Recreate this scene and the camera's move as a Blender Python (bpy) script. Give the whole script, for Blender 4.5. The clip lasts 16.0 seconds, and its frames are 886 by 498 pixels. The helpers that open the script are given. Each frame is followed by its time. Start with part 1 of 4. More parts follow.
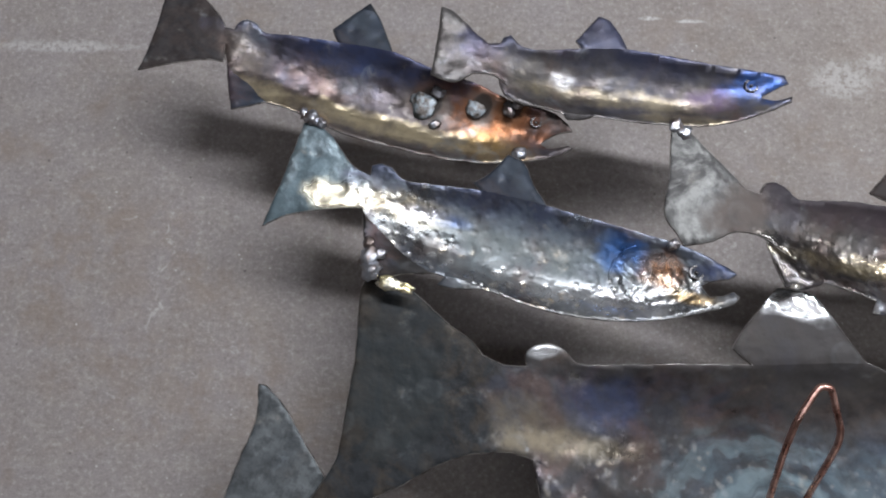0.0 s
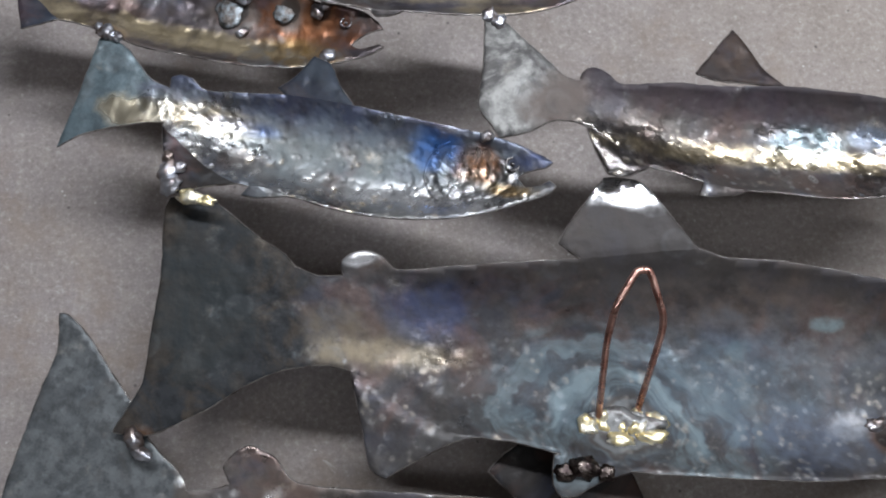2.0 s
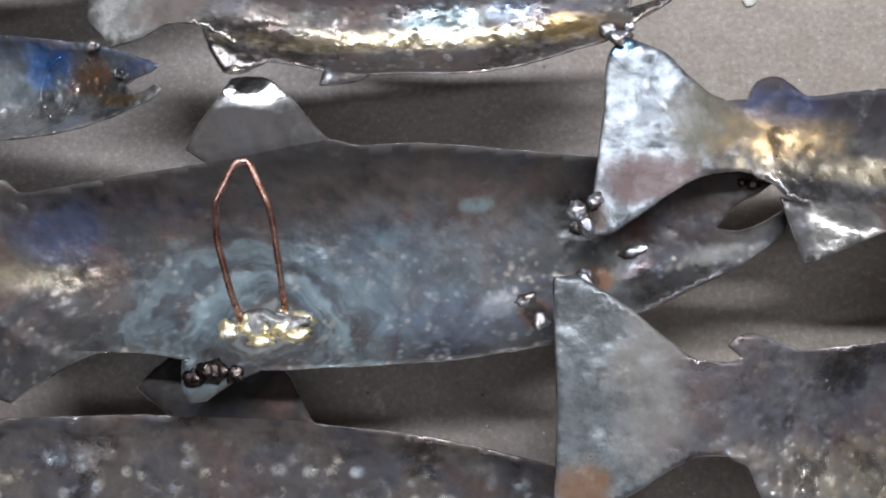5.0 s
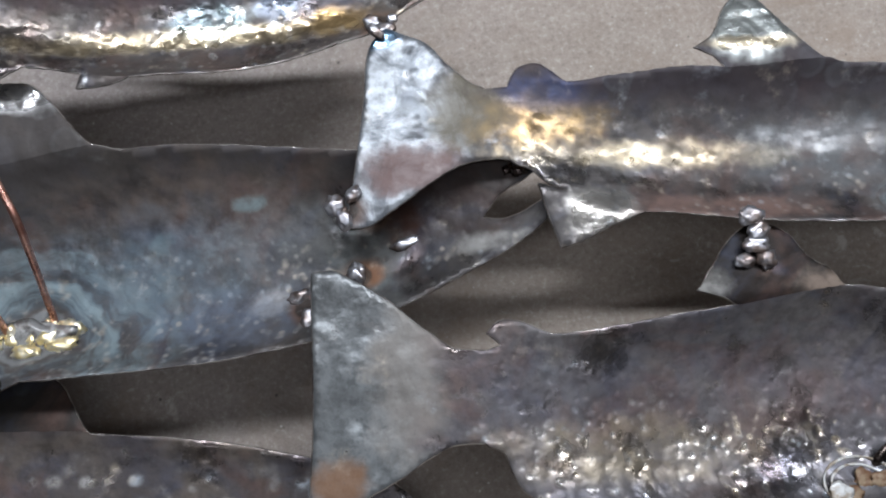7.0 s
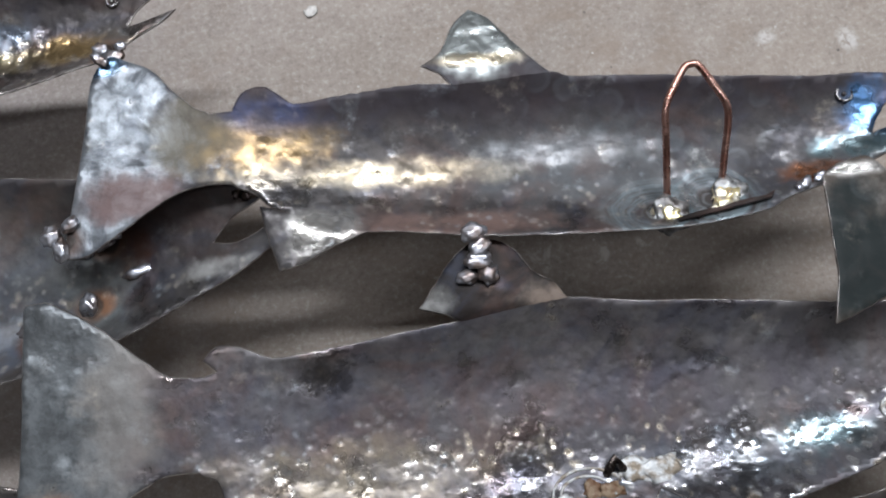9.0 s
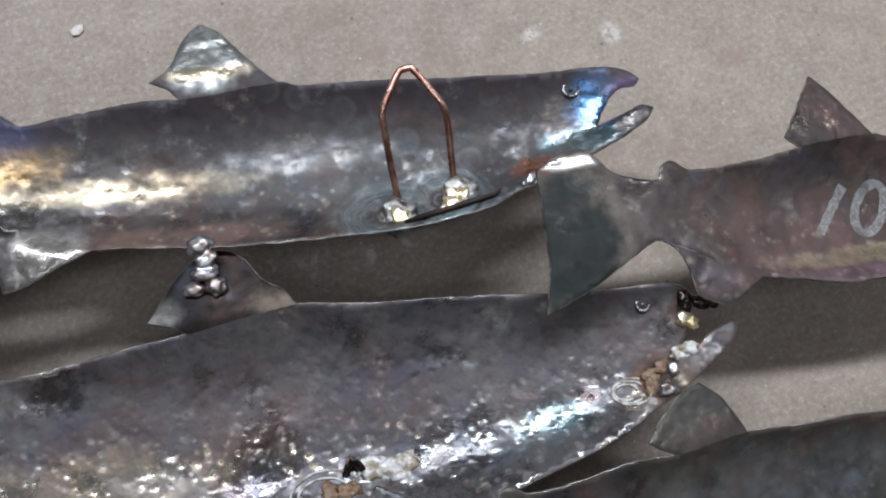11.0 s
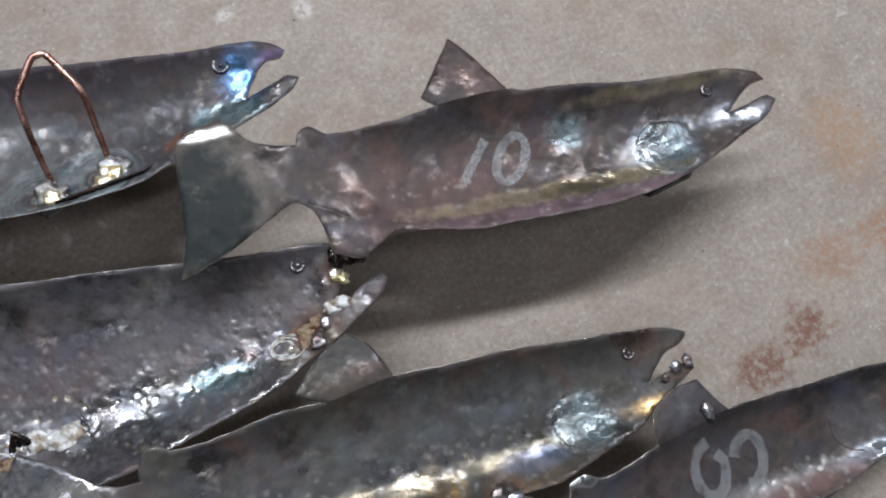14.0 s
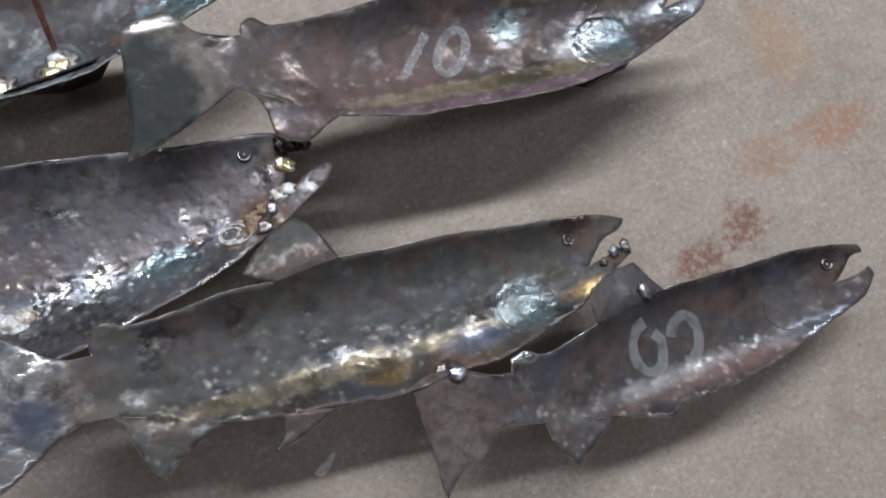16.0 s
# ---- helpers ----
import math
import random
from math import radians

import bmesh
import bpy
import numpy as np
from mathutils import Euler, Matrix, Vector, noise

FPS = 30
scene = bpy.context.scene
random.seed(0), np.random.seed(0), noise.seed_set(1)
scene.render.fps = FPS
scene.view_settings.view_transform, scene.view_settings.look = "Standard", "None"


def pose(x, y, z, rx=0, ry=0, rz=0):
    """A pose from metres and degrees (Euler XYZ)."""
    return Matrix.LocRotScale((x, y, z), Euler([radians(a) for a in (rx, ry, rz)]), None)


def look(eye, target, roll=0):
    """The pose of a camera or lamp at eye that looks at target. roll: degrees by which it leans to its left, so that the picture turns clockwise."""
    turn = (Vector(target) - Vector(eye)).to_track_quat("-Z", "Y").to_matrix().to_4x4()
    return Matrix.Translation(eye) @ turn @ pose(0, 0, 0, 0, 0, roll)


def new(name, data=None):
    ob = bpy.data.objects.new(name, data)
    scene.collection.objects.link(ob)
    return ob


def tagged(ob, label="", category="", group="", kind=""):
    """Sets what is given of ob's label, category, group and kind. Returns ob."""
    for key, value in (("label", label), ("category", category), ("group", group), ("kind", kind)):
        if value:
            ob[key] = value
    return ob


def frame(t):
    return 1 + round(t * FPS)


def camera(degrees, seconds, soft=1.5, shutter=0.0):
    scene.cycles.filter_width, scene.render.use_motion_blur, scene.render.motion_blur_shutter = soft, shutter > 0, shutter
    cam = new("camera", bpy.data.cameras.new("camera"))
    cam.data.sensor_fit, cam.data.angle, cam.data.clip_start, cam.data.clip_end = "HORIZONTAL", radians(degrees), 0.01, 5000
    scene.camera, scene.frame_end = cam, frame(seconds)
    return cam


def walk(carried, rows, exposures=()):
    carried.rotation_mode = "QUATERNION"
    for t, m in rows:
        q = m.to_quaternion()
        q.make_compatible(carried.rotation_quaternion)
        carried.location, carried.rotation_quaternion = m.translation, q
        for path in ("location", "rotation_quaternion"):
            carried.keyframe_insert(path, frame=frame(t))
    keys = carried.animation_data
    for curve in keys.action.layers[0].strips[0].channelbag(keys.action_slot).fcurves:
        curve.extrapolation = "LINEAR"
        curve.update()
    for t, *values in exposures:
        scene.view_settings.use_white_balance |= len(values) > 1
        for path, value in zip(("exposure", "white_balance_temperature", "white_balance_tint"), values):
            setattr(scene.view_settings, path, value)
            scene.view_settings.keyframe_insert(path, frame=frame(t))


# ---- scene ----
from mathutils import geometry

cam = camera(56.0, 16.0, soft=2.0)
PATH = [
    (0, (0.00347, -0.00222, 0.47282), (0.00503, 0.10743, 0.03638), 1.16),
    (0.5, (0.01532, -0.01378, 0.45662), (0.02193, 0.10001, 0.02130), 2.96),
    (1, (0.03590, -0.02149, 0.44912), (0.04340, 0.08846, 0.01283), 2.46),
    (1.5, (0.06130, -0.02872, 0.44611), (0.06827, 0.07587, 0.00848), 1.32),
    (2, (0.08620, -0.03933, 0.44262), (0.09479, 0.06532, 0.00505), 1.14),
    (2.5, (0.11493, -0.04299, 0.44266), (0.12098, 0.05529, 0.00356), -1.05),
    (3, (0.14054, -0.04501, 0.44029), (0.14723, 0.04636, -0.00028), -1.53),
    (3.5, (0.17047, -0.05786, 0.43585), (0.17424, 0.03701, -0.00402), -4.44),
    (4, (0.19903, -0.06649, 0.43235), (0.20128, 0.02517, -0.00821), -6.34),
    (4.2, (0.21118, -0.07270, 0.42997), (0.21207, 0.02044, -0.01028), -7.63),
    (6.5, (0.31901, -0.10820, 0.41957), (0.33364, -0.01363, -0.02014), -2.77),
    (7, (0.34184, -0.11215, 0.41875), (0.36181, -0.01909, -0.02107), -0.29),
    (7.5, (0.36846, -0.12040, 0.41697), (0.39123, -0.02331, -0.02184), 0.10),
    (8, (0.39450, -0.12552, 0.41695), (0.42153, -0.02783, -0.02148), 1.79),
    (8.5, (0.41994, -0.13038, 0.41764), (0.45279, -0.03231, -0.02032), 4.28),
    (9, (0.44784, -0.13430, 0.41898), (0.48323, -0.03672, -0.01889), 5.25),
    (9.2, (0.45923, -0.13566, 0.41940), (0.49537, -0.03841, -0.01848), 5.50),
    (11.5, (0.57339, -0.17034, 0.43376), (0.62821, -0.08277, -0.00422), 12.98),
    (12, (0.59483, -0.17855, 0.43858), (0.65555, -0.09570, 0.00046), 16.28),
    (12.5, (0.61768, -0.19047, 0.44256), (0.68215, -0.10845, 0.00482), 17.42),
    (13, (0.64093, -0.20185, 0.44770), (0.70813, -0.12149, 0.01007), 18.31),
    (13.5, (0.66102, -0.21237, 0.45212), (0.73058, -0.13424, 0.01444), 19.42),
    (14, (0.67462, -0.22552, 0.45443), (0.74653, -0.14928, 0.01681), 20.49),
    (14.5, (0.68350, -0.23713, 0.45580), (0.75574, -0.16612, 0.01735), 22.29),
    (15, (0.68957, -0.25342, 0.45599), (0.75988, -0.18291, 0.01715), 21.36),
    (15.5, (0.68383, -0.26919, 0.45657), (0.75825, -0.19966, 0.01825), 23.00),
    (16, (0.67022, -0.28281, 0.45747), (0.74934, -0.21372, 0.01990), 24.88),
]
walk(cam, [(t, look(eye, target, roll)) for t, eye, target, roll in PATH], [(0, -0.1), (1.5, 0.0), (3, 0.22), (4.2, 0.2), (6.5, 0.12), (9, 0.05), (12.5, 0.02), (16, 0.03)])

# ---- light: two unseen strip lights set from shadow edges, three added fill lamps, pale room surfaces ----
world = bpy.data.worlds.new("world")
world.use_nodes = True
scene.world = world
world.node_tree.nodes["Background"].inputs[0].default_value = (0.75, 0.85, 1.0, 1)
world.node_tree.nodes["Background"].inputs[1].default_value = 0.2


def area(name, eye, target, sx, sy, watts, colour):
    data = bpy.data.lights.new(name, "AREA")
    data.shape, data.size, data.size_y, data.energy, data.color = "RECTANGLE", sx, sy, watts, colour
    ob = new(name, data)
    ob.matrix_world = look(eye, target)
    return ob


area("tube_light", (1.00, 0.92, 2.40), (0.8, 0.0, 0.0), 3.0, 0.16, 82, (0.895, 0.93, 1.0))
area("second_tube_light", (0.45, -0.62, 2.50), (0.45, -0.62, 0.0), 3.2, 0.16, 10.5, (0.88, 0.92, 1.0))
# added fill lamps with no known source, to lift the shaded parts
area("north_fill_light", (0.5, 3.55, 1.7), (0.5, 0.0, 1.7), 2.6, 0.9, 4, (0.95, 0.95, 1.0))
area("south_fill_light", (0.3, -3.55, 1.15), (0.3, 0.0, 1.15), 1.6, 2.0, 3, (1.0, 0.93, 0.86))
area("east_fill_light", (4.05, 0.6, 1.2), (0.0, 0.6, 1.2), 2.4, 2.2, 4, (1.0, 0.94, 0.88))


# ---- materials ----
class Nodes:
    """Short hand for building one node material."""

    def __init__(self, name):
        self.mat = bpy.data.materials.new(name)
        self.mat.use_nodes = True
        self.tree = self.mat.node_tree
        self.bsdf = self.tree.nodes["Principled BSDF"]
        self.coord = self.tree.nodes.new("ShaderNodeTexCoord").outputs["Object"]

    def link(self, a, b):
        if isinstance(a, (int, float)):
            b.default_value = a
        elif isinstance(a, tuple):
            b.default_value = (*a, 1.0) if len(b.default_value) == 4 else a
        else:
            self.tree.links.new(a, b)

    def noise(self, scale, detail=4.0, rough=0.55, at=None, distort=0.0):
        n = self.tree.nodes.new("ShaderNodeTexNoise")
        self.link(self.coord if at is None else at, n.inputs["Vector"])
        n.inputs["Scale"].default_value, n.inputs["Detail"].default_value = scale, detail
        n.inputs["Roughness"].default_value, n.inputs["Distortion"].default_value = rough, distort
        return n.outputs["Fac"]

    def cells(self, scale, feature="F1", out="Distance", at=None):
        n = self.tree.nodes.new("ShaderNodeTexVoronoi")
        n.feature = feature
        self.link(self.coord if at is None else at, n.inputs["Vector"])
        n.inputs["Scale"].default_value = scale
        return n.outputs[out]

    def span(self, value, lo, hi, a=0.0, b=1.0):
        n = self.tree.nodes.new("ShaderNodeMapRange")
        n.interpolation_type = "SMOOTHSTEP"
        for k, v in zip(("Value", "From Min", "From Max", "To Min", "To Max"), (value, lo, hi, a, b)):
            self.link(v, n.inputs[k])
        return n.outputs["Result"]

    def math(self, op, a, b=0.0):
        n = self.tree.nodes.new("ShaderNodeMath")
        n.operation = op
        self.link(a, n.inputs[0])
        self.link(b, n.inputs[1])
        return n.outputs[0]

    def mix(self, fac, a, b, blend="MIX"):
        n = self.tree.nodes.new("ShaderNodeMix")
        n.data_type, n.blend_type = "RGBA", blend
        self.link(fac, n.inputs["Factor"])
        self.link(a, n.inputs[6])
        self.link(b, n.inputs[7])
        return n.outputs[2]

    def axis(self, k):
        n = self.tree.nodes.new("ShaderNodeSeparateXYZ")
        self.link(self.coord, n.inputs[0])
        return n.outputs[k]

    def far(self, x, y, sx, sy, wobble=0.3, grain=90.0):
        """Wobbly distance from (x, y), 1 at the ellipse sx, sy."""
        a = self.math("DIVIDE", self.math("SUBTRACT", self.axis(0), x), sx)
        b = self.math("DIVIDE", self.math("SUBTRACT", self.axis(1), y), sy)
        d = self.math("SQRT", self.math("ADD", self.math("MULTIPLY", a, a), self.math("MULTIPLY", b, b)))
        return self.math("ADD", d, self.math("MULTIPLY", self.math("SUBTRACT", self.noise(grain, 3), 0.5), 2 * wobble))

    def flow(self, a, b):
        n = self.tree.nodes.new("ShaderNodeCombineXYZ")
        self.link(a, n.inputs[0])
        self.link(b, n.inputs[1])
        return n.outputs[0]

    def bump(self, height, strength, distance, under=None):
        n = self.tree.nodes.new("ShaderNodeBump")
        n.inputs["Strength"].default_value, n.inputs["Distance"].default_value = strength, distance
        self.link(height, n.inputs["Height"])
        if under is not None:
            self.link(under, n.inputs["Normal"])
        return n.outputs[0]

    def done(self, colour, rough, metal=0.0, normal=None):
        self.link(colour, self.bsdf.inputs["Base Color"])
        self.link(rough, self.bsdf.inputs["Roughness"])
        self.link(metal, self.bsdf.inputs["Metallic"])
        if normal is not None:
            self.link(normal, self.bsdf.inputs["Normal"])
        return self.mat


def concrete():
    m = Nodes("concrete")
    big, mid, clump, fine = m.noise(3.5, 5), m.noise(22, 6, 0.62), m.noise(85, 4, 0.6), m.noise(330, 5, 0.75)
    warm = m.span(m.math("ADD", m.axis(0), m.math("MULTIPLY", big, 0.8)), 0.35, 1.15)
    c = m.mix(warm, (0.310, 0.278, 0.272), (0.364, 0.310, 0.262))
    c = m.mix(m.span(mid, 0.36, 0.66, 0, 0.45), c, (0.285, 0.250, 0.220))
    c = m.mix(m.span(clump, 0.46, 0.70, 0, 0.20), c, (0.50, 0.46, 0.41))
    c = m.mix(m.span(clump, 0.50, 0.30, 0, 0.20), c, (0.22, 0.185, 0.16))
    c = m.mix(m.span(fine, 0.49, 0.70, 0, 0.50), c, (0.58, 0.55, 0.51))
    c = m.mix(m.span(fine, 0.48, 0.32, 0, 0.48), c, (0.16, 0.135, 0.12))
    c = m.mix(m.math("MULTIPLY", m.span(m.noise(9, 4, 0.6, distort=0.8), 0.46, 0.66, 0, 0.50), m.span(m.noise(48, 4, 0.65), 0.38, 0.62)), c, (0.27, 0.205, 0.155))
    # pale grit and a few dark pits
    grit = m.cells(130)
    c = m.mix(m.math("MULTIPLY", m.span(grit, 0.10, 0.05), m.span(m.noise(60, 2), 0.52, 0.62)), c, (0.62, 0.60, 0.57))
    c = m.mix(m.math("MULTIPLY", m.span(m.cells(85), 0.085, 0.05), m.span(m.noise(37, 2), 0.52, 0.62, 0, 0.8)), c, (0.09, 0.08, 0.075))
    # rust left by scrap steel near the end of the row
    for x, y, sx, sy, k, col in ((0.889, -0.277, 0.021, 0.013, 0.8, (0.17, 0.065, 0.04)), (0.923, -0.268, 0.016, 0.016, 0.8, (0.18, 0.07, 0.042)),
                                 (1.007, -0.236, 0.030, 0.014, 0.65, (0.36, 0.16, 0.08)), (1.000, -0.175, 0.022, 0.03, 0.5, (0.40, 0.22, 0.11)),
                                 (0.957, -0.237, 0.022, 0.016, 0.5, (0.34, 0.16, 0.08)), (0.30, 0.30, 0.05, 0.03, 0.15, (0.3, 0.2, 0.12))):
        f = m.math("MULTIPLY", m.span(m.far(x, y, sx, sy, 0.9, 130), 1.25, 0.4, 0, k), m.span(m.noise(210, 4, 0.7), 0.40, 0.56, 0.25, 1.0))
        c = m.mix(f, c, col)
    # chalky scuffs
    scuff = m.math("MULTIPLY", m.span(m.noise(55, 5, 0.7, distort=1.5), 0.60, 0.70), m.span(m.noise(6, 2), 0.55, 0.65))
    c = m.mix(m.math("MULTIPLY", scuff, 0.6), c, (0.62, 0.60, 0.57))
    for x, y, sx, sy, k in ((0.1346, 0.2671, 0.007, 0.0015, 0.8), (0.1594, 0.2653, 0.009, 0.0015, 0.8), (0.252, 0.226, 0.022, 0.013, 0.45), (0.278, 0.238, 0.014, 0.006, 0.4),
                            (0.7302, 0.019, 0.006, 0.008, 0.6), (0.686, 0.0312, 0.006, 0.004, 0.6), (-0.235, 0.245, 0.05, 0.004, 0.4), (-0.17, 0.156, 0.006, 0.006, 0.0)):
        f = m.math("MULTIPLY", m.span(m.far(x, y, sx, sy, 0.6, 160), 1.3, 0.4, 0, k), m.span(m.noise(260, 4, 0.7), 0.38, 0.55, 0.1, 1.0))
        c = m.mix(f, c, (0.72, 0.71, 0.69))
    n = m.bump(m.noise(420, 4, 0.75), 0.6, 0.0007, m.bump(m.noise(60, 4), 0.35, 0.0012))
    return m.done(c, m.span(mid, 0.3, 0.7, 0.62, 0.85), 0.0, n)


def steel(name, base, patch, spots=(), rough=0.3, dimples=0.0, bright=0.3, back=None, tail=None, rings=(), over=(), seed=0.0, metal=0.15, halos=(), plates=(), peen=235.0, marks=0.05, reach=0.002):
    """Torch-cut sheet: dull oxide scale over bare steel, with heat tints and hammer marks. spots: u, v, su, sv,
    strength, colour, in millimetres of the fish; long pale belly spots are painted highlights. back: v and colour of
    the darker back; tail: u, two colours and how bare it is; over: spots on the tail;
    rings: heat rings round a braze; halos: scorched edges round the welds; plates: hammered gill plates; peen: hammer
    marks a metre; reach: how far up the side they go; dimples: how peened the belly is and how strong its painted
    glints are; metal: how much of the scale is gone."""
    m = Nodes(name)
    shift = m.tree.nodes.new("ShaderNodeVectorMath")
    shift.operation = "ADD"
    m.link(m.coord, shift.inputs[0])
    shift.inputs[1].default_value = (seed, seed * 0.7, 0)
    at = shift.outputs[0]
    u, v = m.axis(0), m.axis(1)
    wander = m.math("SUBTRACT", m.noise(38, 4, 0.6, at), 0.5)
    dim = 0.36 + 0.34 * metal
    c = m.mix(m.span(m.noise(24, 5, 0.62, at, 0.7), 0.38, 0.62), tuple(x * dim for x in base), tuple(x * dim for x in patch))
    shine = m.math("ADD", 0.3 + 0.6 * metal, m.span(m.noise(33, 5, 0.65, at), 0.45, 0.68, -0.15, 0.25))
    # temper colours and rust brown, in clouds
    c = m.mix(m.span(m.noise(34, 5, 0.6, at, 1.0), 0.46, 0.70, 0, 0.34), c, (0.054, 0.068, 0.115))
    c = m.mix(m.span(m.noise(27, 5, 0.6, at, 0.7), 0.47, 0.68, 0, 0.45), c, (0.125, 0.070, 0.055))
    c = m.mix(m.span(m.noise(165, 5, 0.7, at), 0.42, 0.68, 0.0, 0.36), c, (0.030, 0.027, 0.028))

    def dab(c, shine, f, col):
        bare = 1.0 if max(col) > 0.3 else 0.5 if col in (DEEP, VIOLET) else 0.0
        return m.mix(f, c, col), m.math("ADD", m.math("MULTIPLY", shine, m.math("SUBTRACT", 1.0, f)), m.math("MULTIPLY", f, bare * 0.85))

    if back:
        edge, col, k = back
        f = m.span(m.math("ADD", v, m.math("MULTIPLY", wander, 0.03)), edge / 1000 - 0.008, edge / 1000 + 0.010, 0, k)
        c, shine = dab(c, shine, f, col)
    # heat tints, and pale belly streaks that put flank highlights into the colour
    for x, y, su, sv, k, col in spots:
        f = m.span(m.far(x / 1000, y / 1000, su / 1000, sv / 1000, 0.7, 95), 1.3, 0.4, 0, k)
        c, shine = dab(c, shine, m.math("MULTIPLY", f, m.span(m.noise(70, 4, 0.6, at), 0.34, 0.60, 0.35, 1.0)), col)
    for x, y, r in rings:
        d = m.far(x / 1000, y / 1000, r / 1000, r * 0.78 / 1000, 0.34, 36)
        swirl = m.noise(1.0, 4, 0.6, m.flow(m.math("MULTIPLY", d, 3.4), m.math("MULTIPLY", m.noise(20, 2, 0.5, at), 2.5)))
        glow = m.math("MULTIPLY", m.span(d, 0.26, 0.42), m.span(d, 1.5, 0.7))
        c = m.mix(m.math("MULTIPLY", glow, m.span(swirl, 0.40, 0.66, 0.0, 0.62)), c, (0.25, 0.33, 0.36))
        c = m.mix(m.math("MULTIPLY", glow, m.span(swirl, 0.48, 0.34, 0, 0.45)), c, (0.055, 0.048, 0.045))
        c = m.mix(m.span(d, 0.40, 0.30, 0, 0.85), c, (0.075, 0.065, 0.060))
        c = m.mix(m.math("MULTIPLY", m.span(d, 0.16, 0.22), m.span(d, 0.30, 0.24, 0, 0.6)), c, (0.22, 0.24, 0.25))
    for x, y, su, sv in plates:
        d = m.far(x / 1000, y / 1000, su / 1000, sv / 1000, 0.32, 75)
        c = m.mix(m.math("MULTIPLY", m.span(d, 0.88, 0.98), m.span(d, 1.25, 1.04, 0, 0.2)), c, (0.035, 0.033, 0.036))
        f = m.math("MULTIPLY", m.span(d, 1.0, 0.85), m.span(m.noise(105, 5, 0.7, at, 1.2), 0.40, 0.68, 0.0, 0.36))
        c, shine = dab(c, shine, f, (0.301, 0.37, 0.39))
    if tail:
        edge, one, two, bared = tail
        k = 0.4 + 0.35 * bared
        t = m.mix(m.span(m.noise(42, 5, 0.65, at, 0.8), 0.42, 0.60), tuple(x * k for x in one), tuple(x * k for x in two))
        f = m.span(m.math("ADD", u, m.math("MULTIPLY", wander, 0.07)), edge / 1000 + 0.008, edge / 1000 - 0.008)
        t = m.mix(m.span(m.noise(150, 5, 0.7, at), 0.42, 0.64, 0.0, 0.55), t, tuple(x * k * 0.35 for x in one))
        c = m.mix(f, c, t)
        shine = m.math("ADD", m.math("MULTIPLY", shine, m.math("SUBTRACT", 1.0, f)), m.math("MULTIPLY", f, bared))
    for x, y, su, sv, k, col in over:
        c, shine = dab(c, shine, m.span(m.far(x / 1000, y / 1000, su / 1000, sv / 1000, 0.85, 60), 1.25, 0.5, 0, k), col)
    for x, y, r in halos:
        d = m.far(x / 1000, y / 1000, r / 1000, r / 1000, 0.35, 120)
        c, shine = dab(c, shine, m.span(d, 2.0, 1.0, 0, 0.55), (0.13, 0.066, 0.036))
        c, shine = dab(c, shine, m.span(d, 1.15, 0.8, 0, 0.8), SOOT)
    # soot blotches, round torch marks, scraped bare metal with painted glints, fine specks
    c = m.mix(m.span(m.noise(60, 4, 0.6, at, 0.4), 0.54, 0.76, 0, 0.42), c, tuple(x * 0.3 for x in base))
    spot = m.math("ADD", m.cells(58, at=at), m.math("MULTIPLY", m.math("SUBTRACT", m.noise(150, 3, 0.6, at), 0.5), 0.12))
    rim = m.math("MULTIPLY", m.span(spot, 0.46, 0.38), m.span(spot, 0.24, 0.34))
    mark = m.math("MULTIPLY", m.math("MAXIMUM", rim, m.span(spot, 0.42, 0.30, 0, 0.45)), m.span(m.noise(19, 2, 0.5, at), 0.50, 0.62, 0, marks))
    c, shine = dab(c, shine, mark, (0.32, 0.37, 0.40))
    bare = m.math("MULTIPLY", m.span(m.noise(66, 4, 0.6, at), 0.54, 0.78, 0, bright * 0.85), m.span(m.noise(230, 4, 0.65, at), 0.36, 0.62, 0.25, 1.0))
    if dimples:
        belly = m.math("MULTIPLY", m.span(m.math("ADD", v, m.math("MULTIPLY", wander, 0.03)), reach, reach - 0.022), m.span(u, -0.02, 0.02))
        # glints of the hammer marks, put into the colour low on the side
        glint_dots = m.math("MULTIPLY", m.span(m.math("ADD", m.cells(peen, "SMOOTH_F1", at=at), m.math("MULTIPLY", m.noise(300, 3, 0.6, at), 0.35)), 0.62, 0.30), m.span(m.noise(75, 4, 0.65, at), 0.44, 0.60))
        glint_dots = m.math("MULTIPLY", m.math("MULTIPLY", glint_dots, belly), min(1.0, dimples))
        bare = m.math("MAXIMUM", bare, glint_dots)
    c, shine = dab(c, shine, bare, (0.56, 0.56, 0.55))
    # gold and blue casts imitate the tints of highlights on bare metal
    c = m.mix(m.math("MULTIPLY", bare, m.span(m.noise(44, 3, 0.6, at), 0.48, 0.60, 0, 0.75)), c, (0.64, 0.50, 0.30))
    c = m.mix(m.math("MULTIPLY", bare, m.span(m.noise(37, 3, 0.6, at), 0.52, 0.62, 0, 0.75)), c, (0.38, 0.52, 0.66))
    c = m.mix(m.span(m.noise(420, 3, 0.7, at), 0.58, 0.76, 0, 0.28), c, tuple(x * 0.3 for x in base))
    shine = m.span(shine, 0.0, 1.0)
    r = m.span(m.math("ADD", shine, m.math("MULTIPLY", wander, 0.5)), 0.0, 0.9, 0.50, rough - 0.04)
    n = m.bump(m.noise(48, 3, 0.5, at), 0.22, 0.004)
    n = m.bump(m.span(m.cells(120, "SMOOTH_F1", at=at), 0.0, 0.6), 0.20, 0.0020, n)
    n = m.bump(m.noise(190, 4, 0.6, at), 0.15, 0.0016, n)
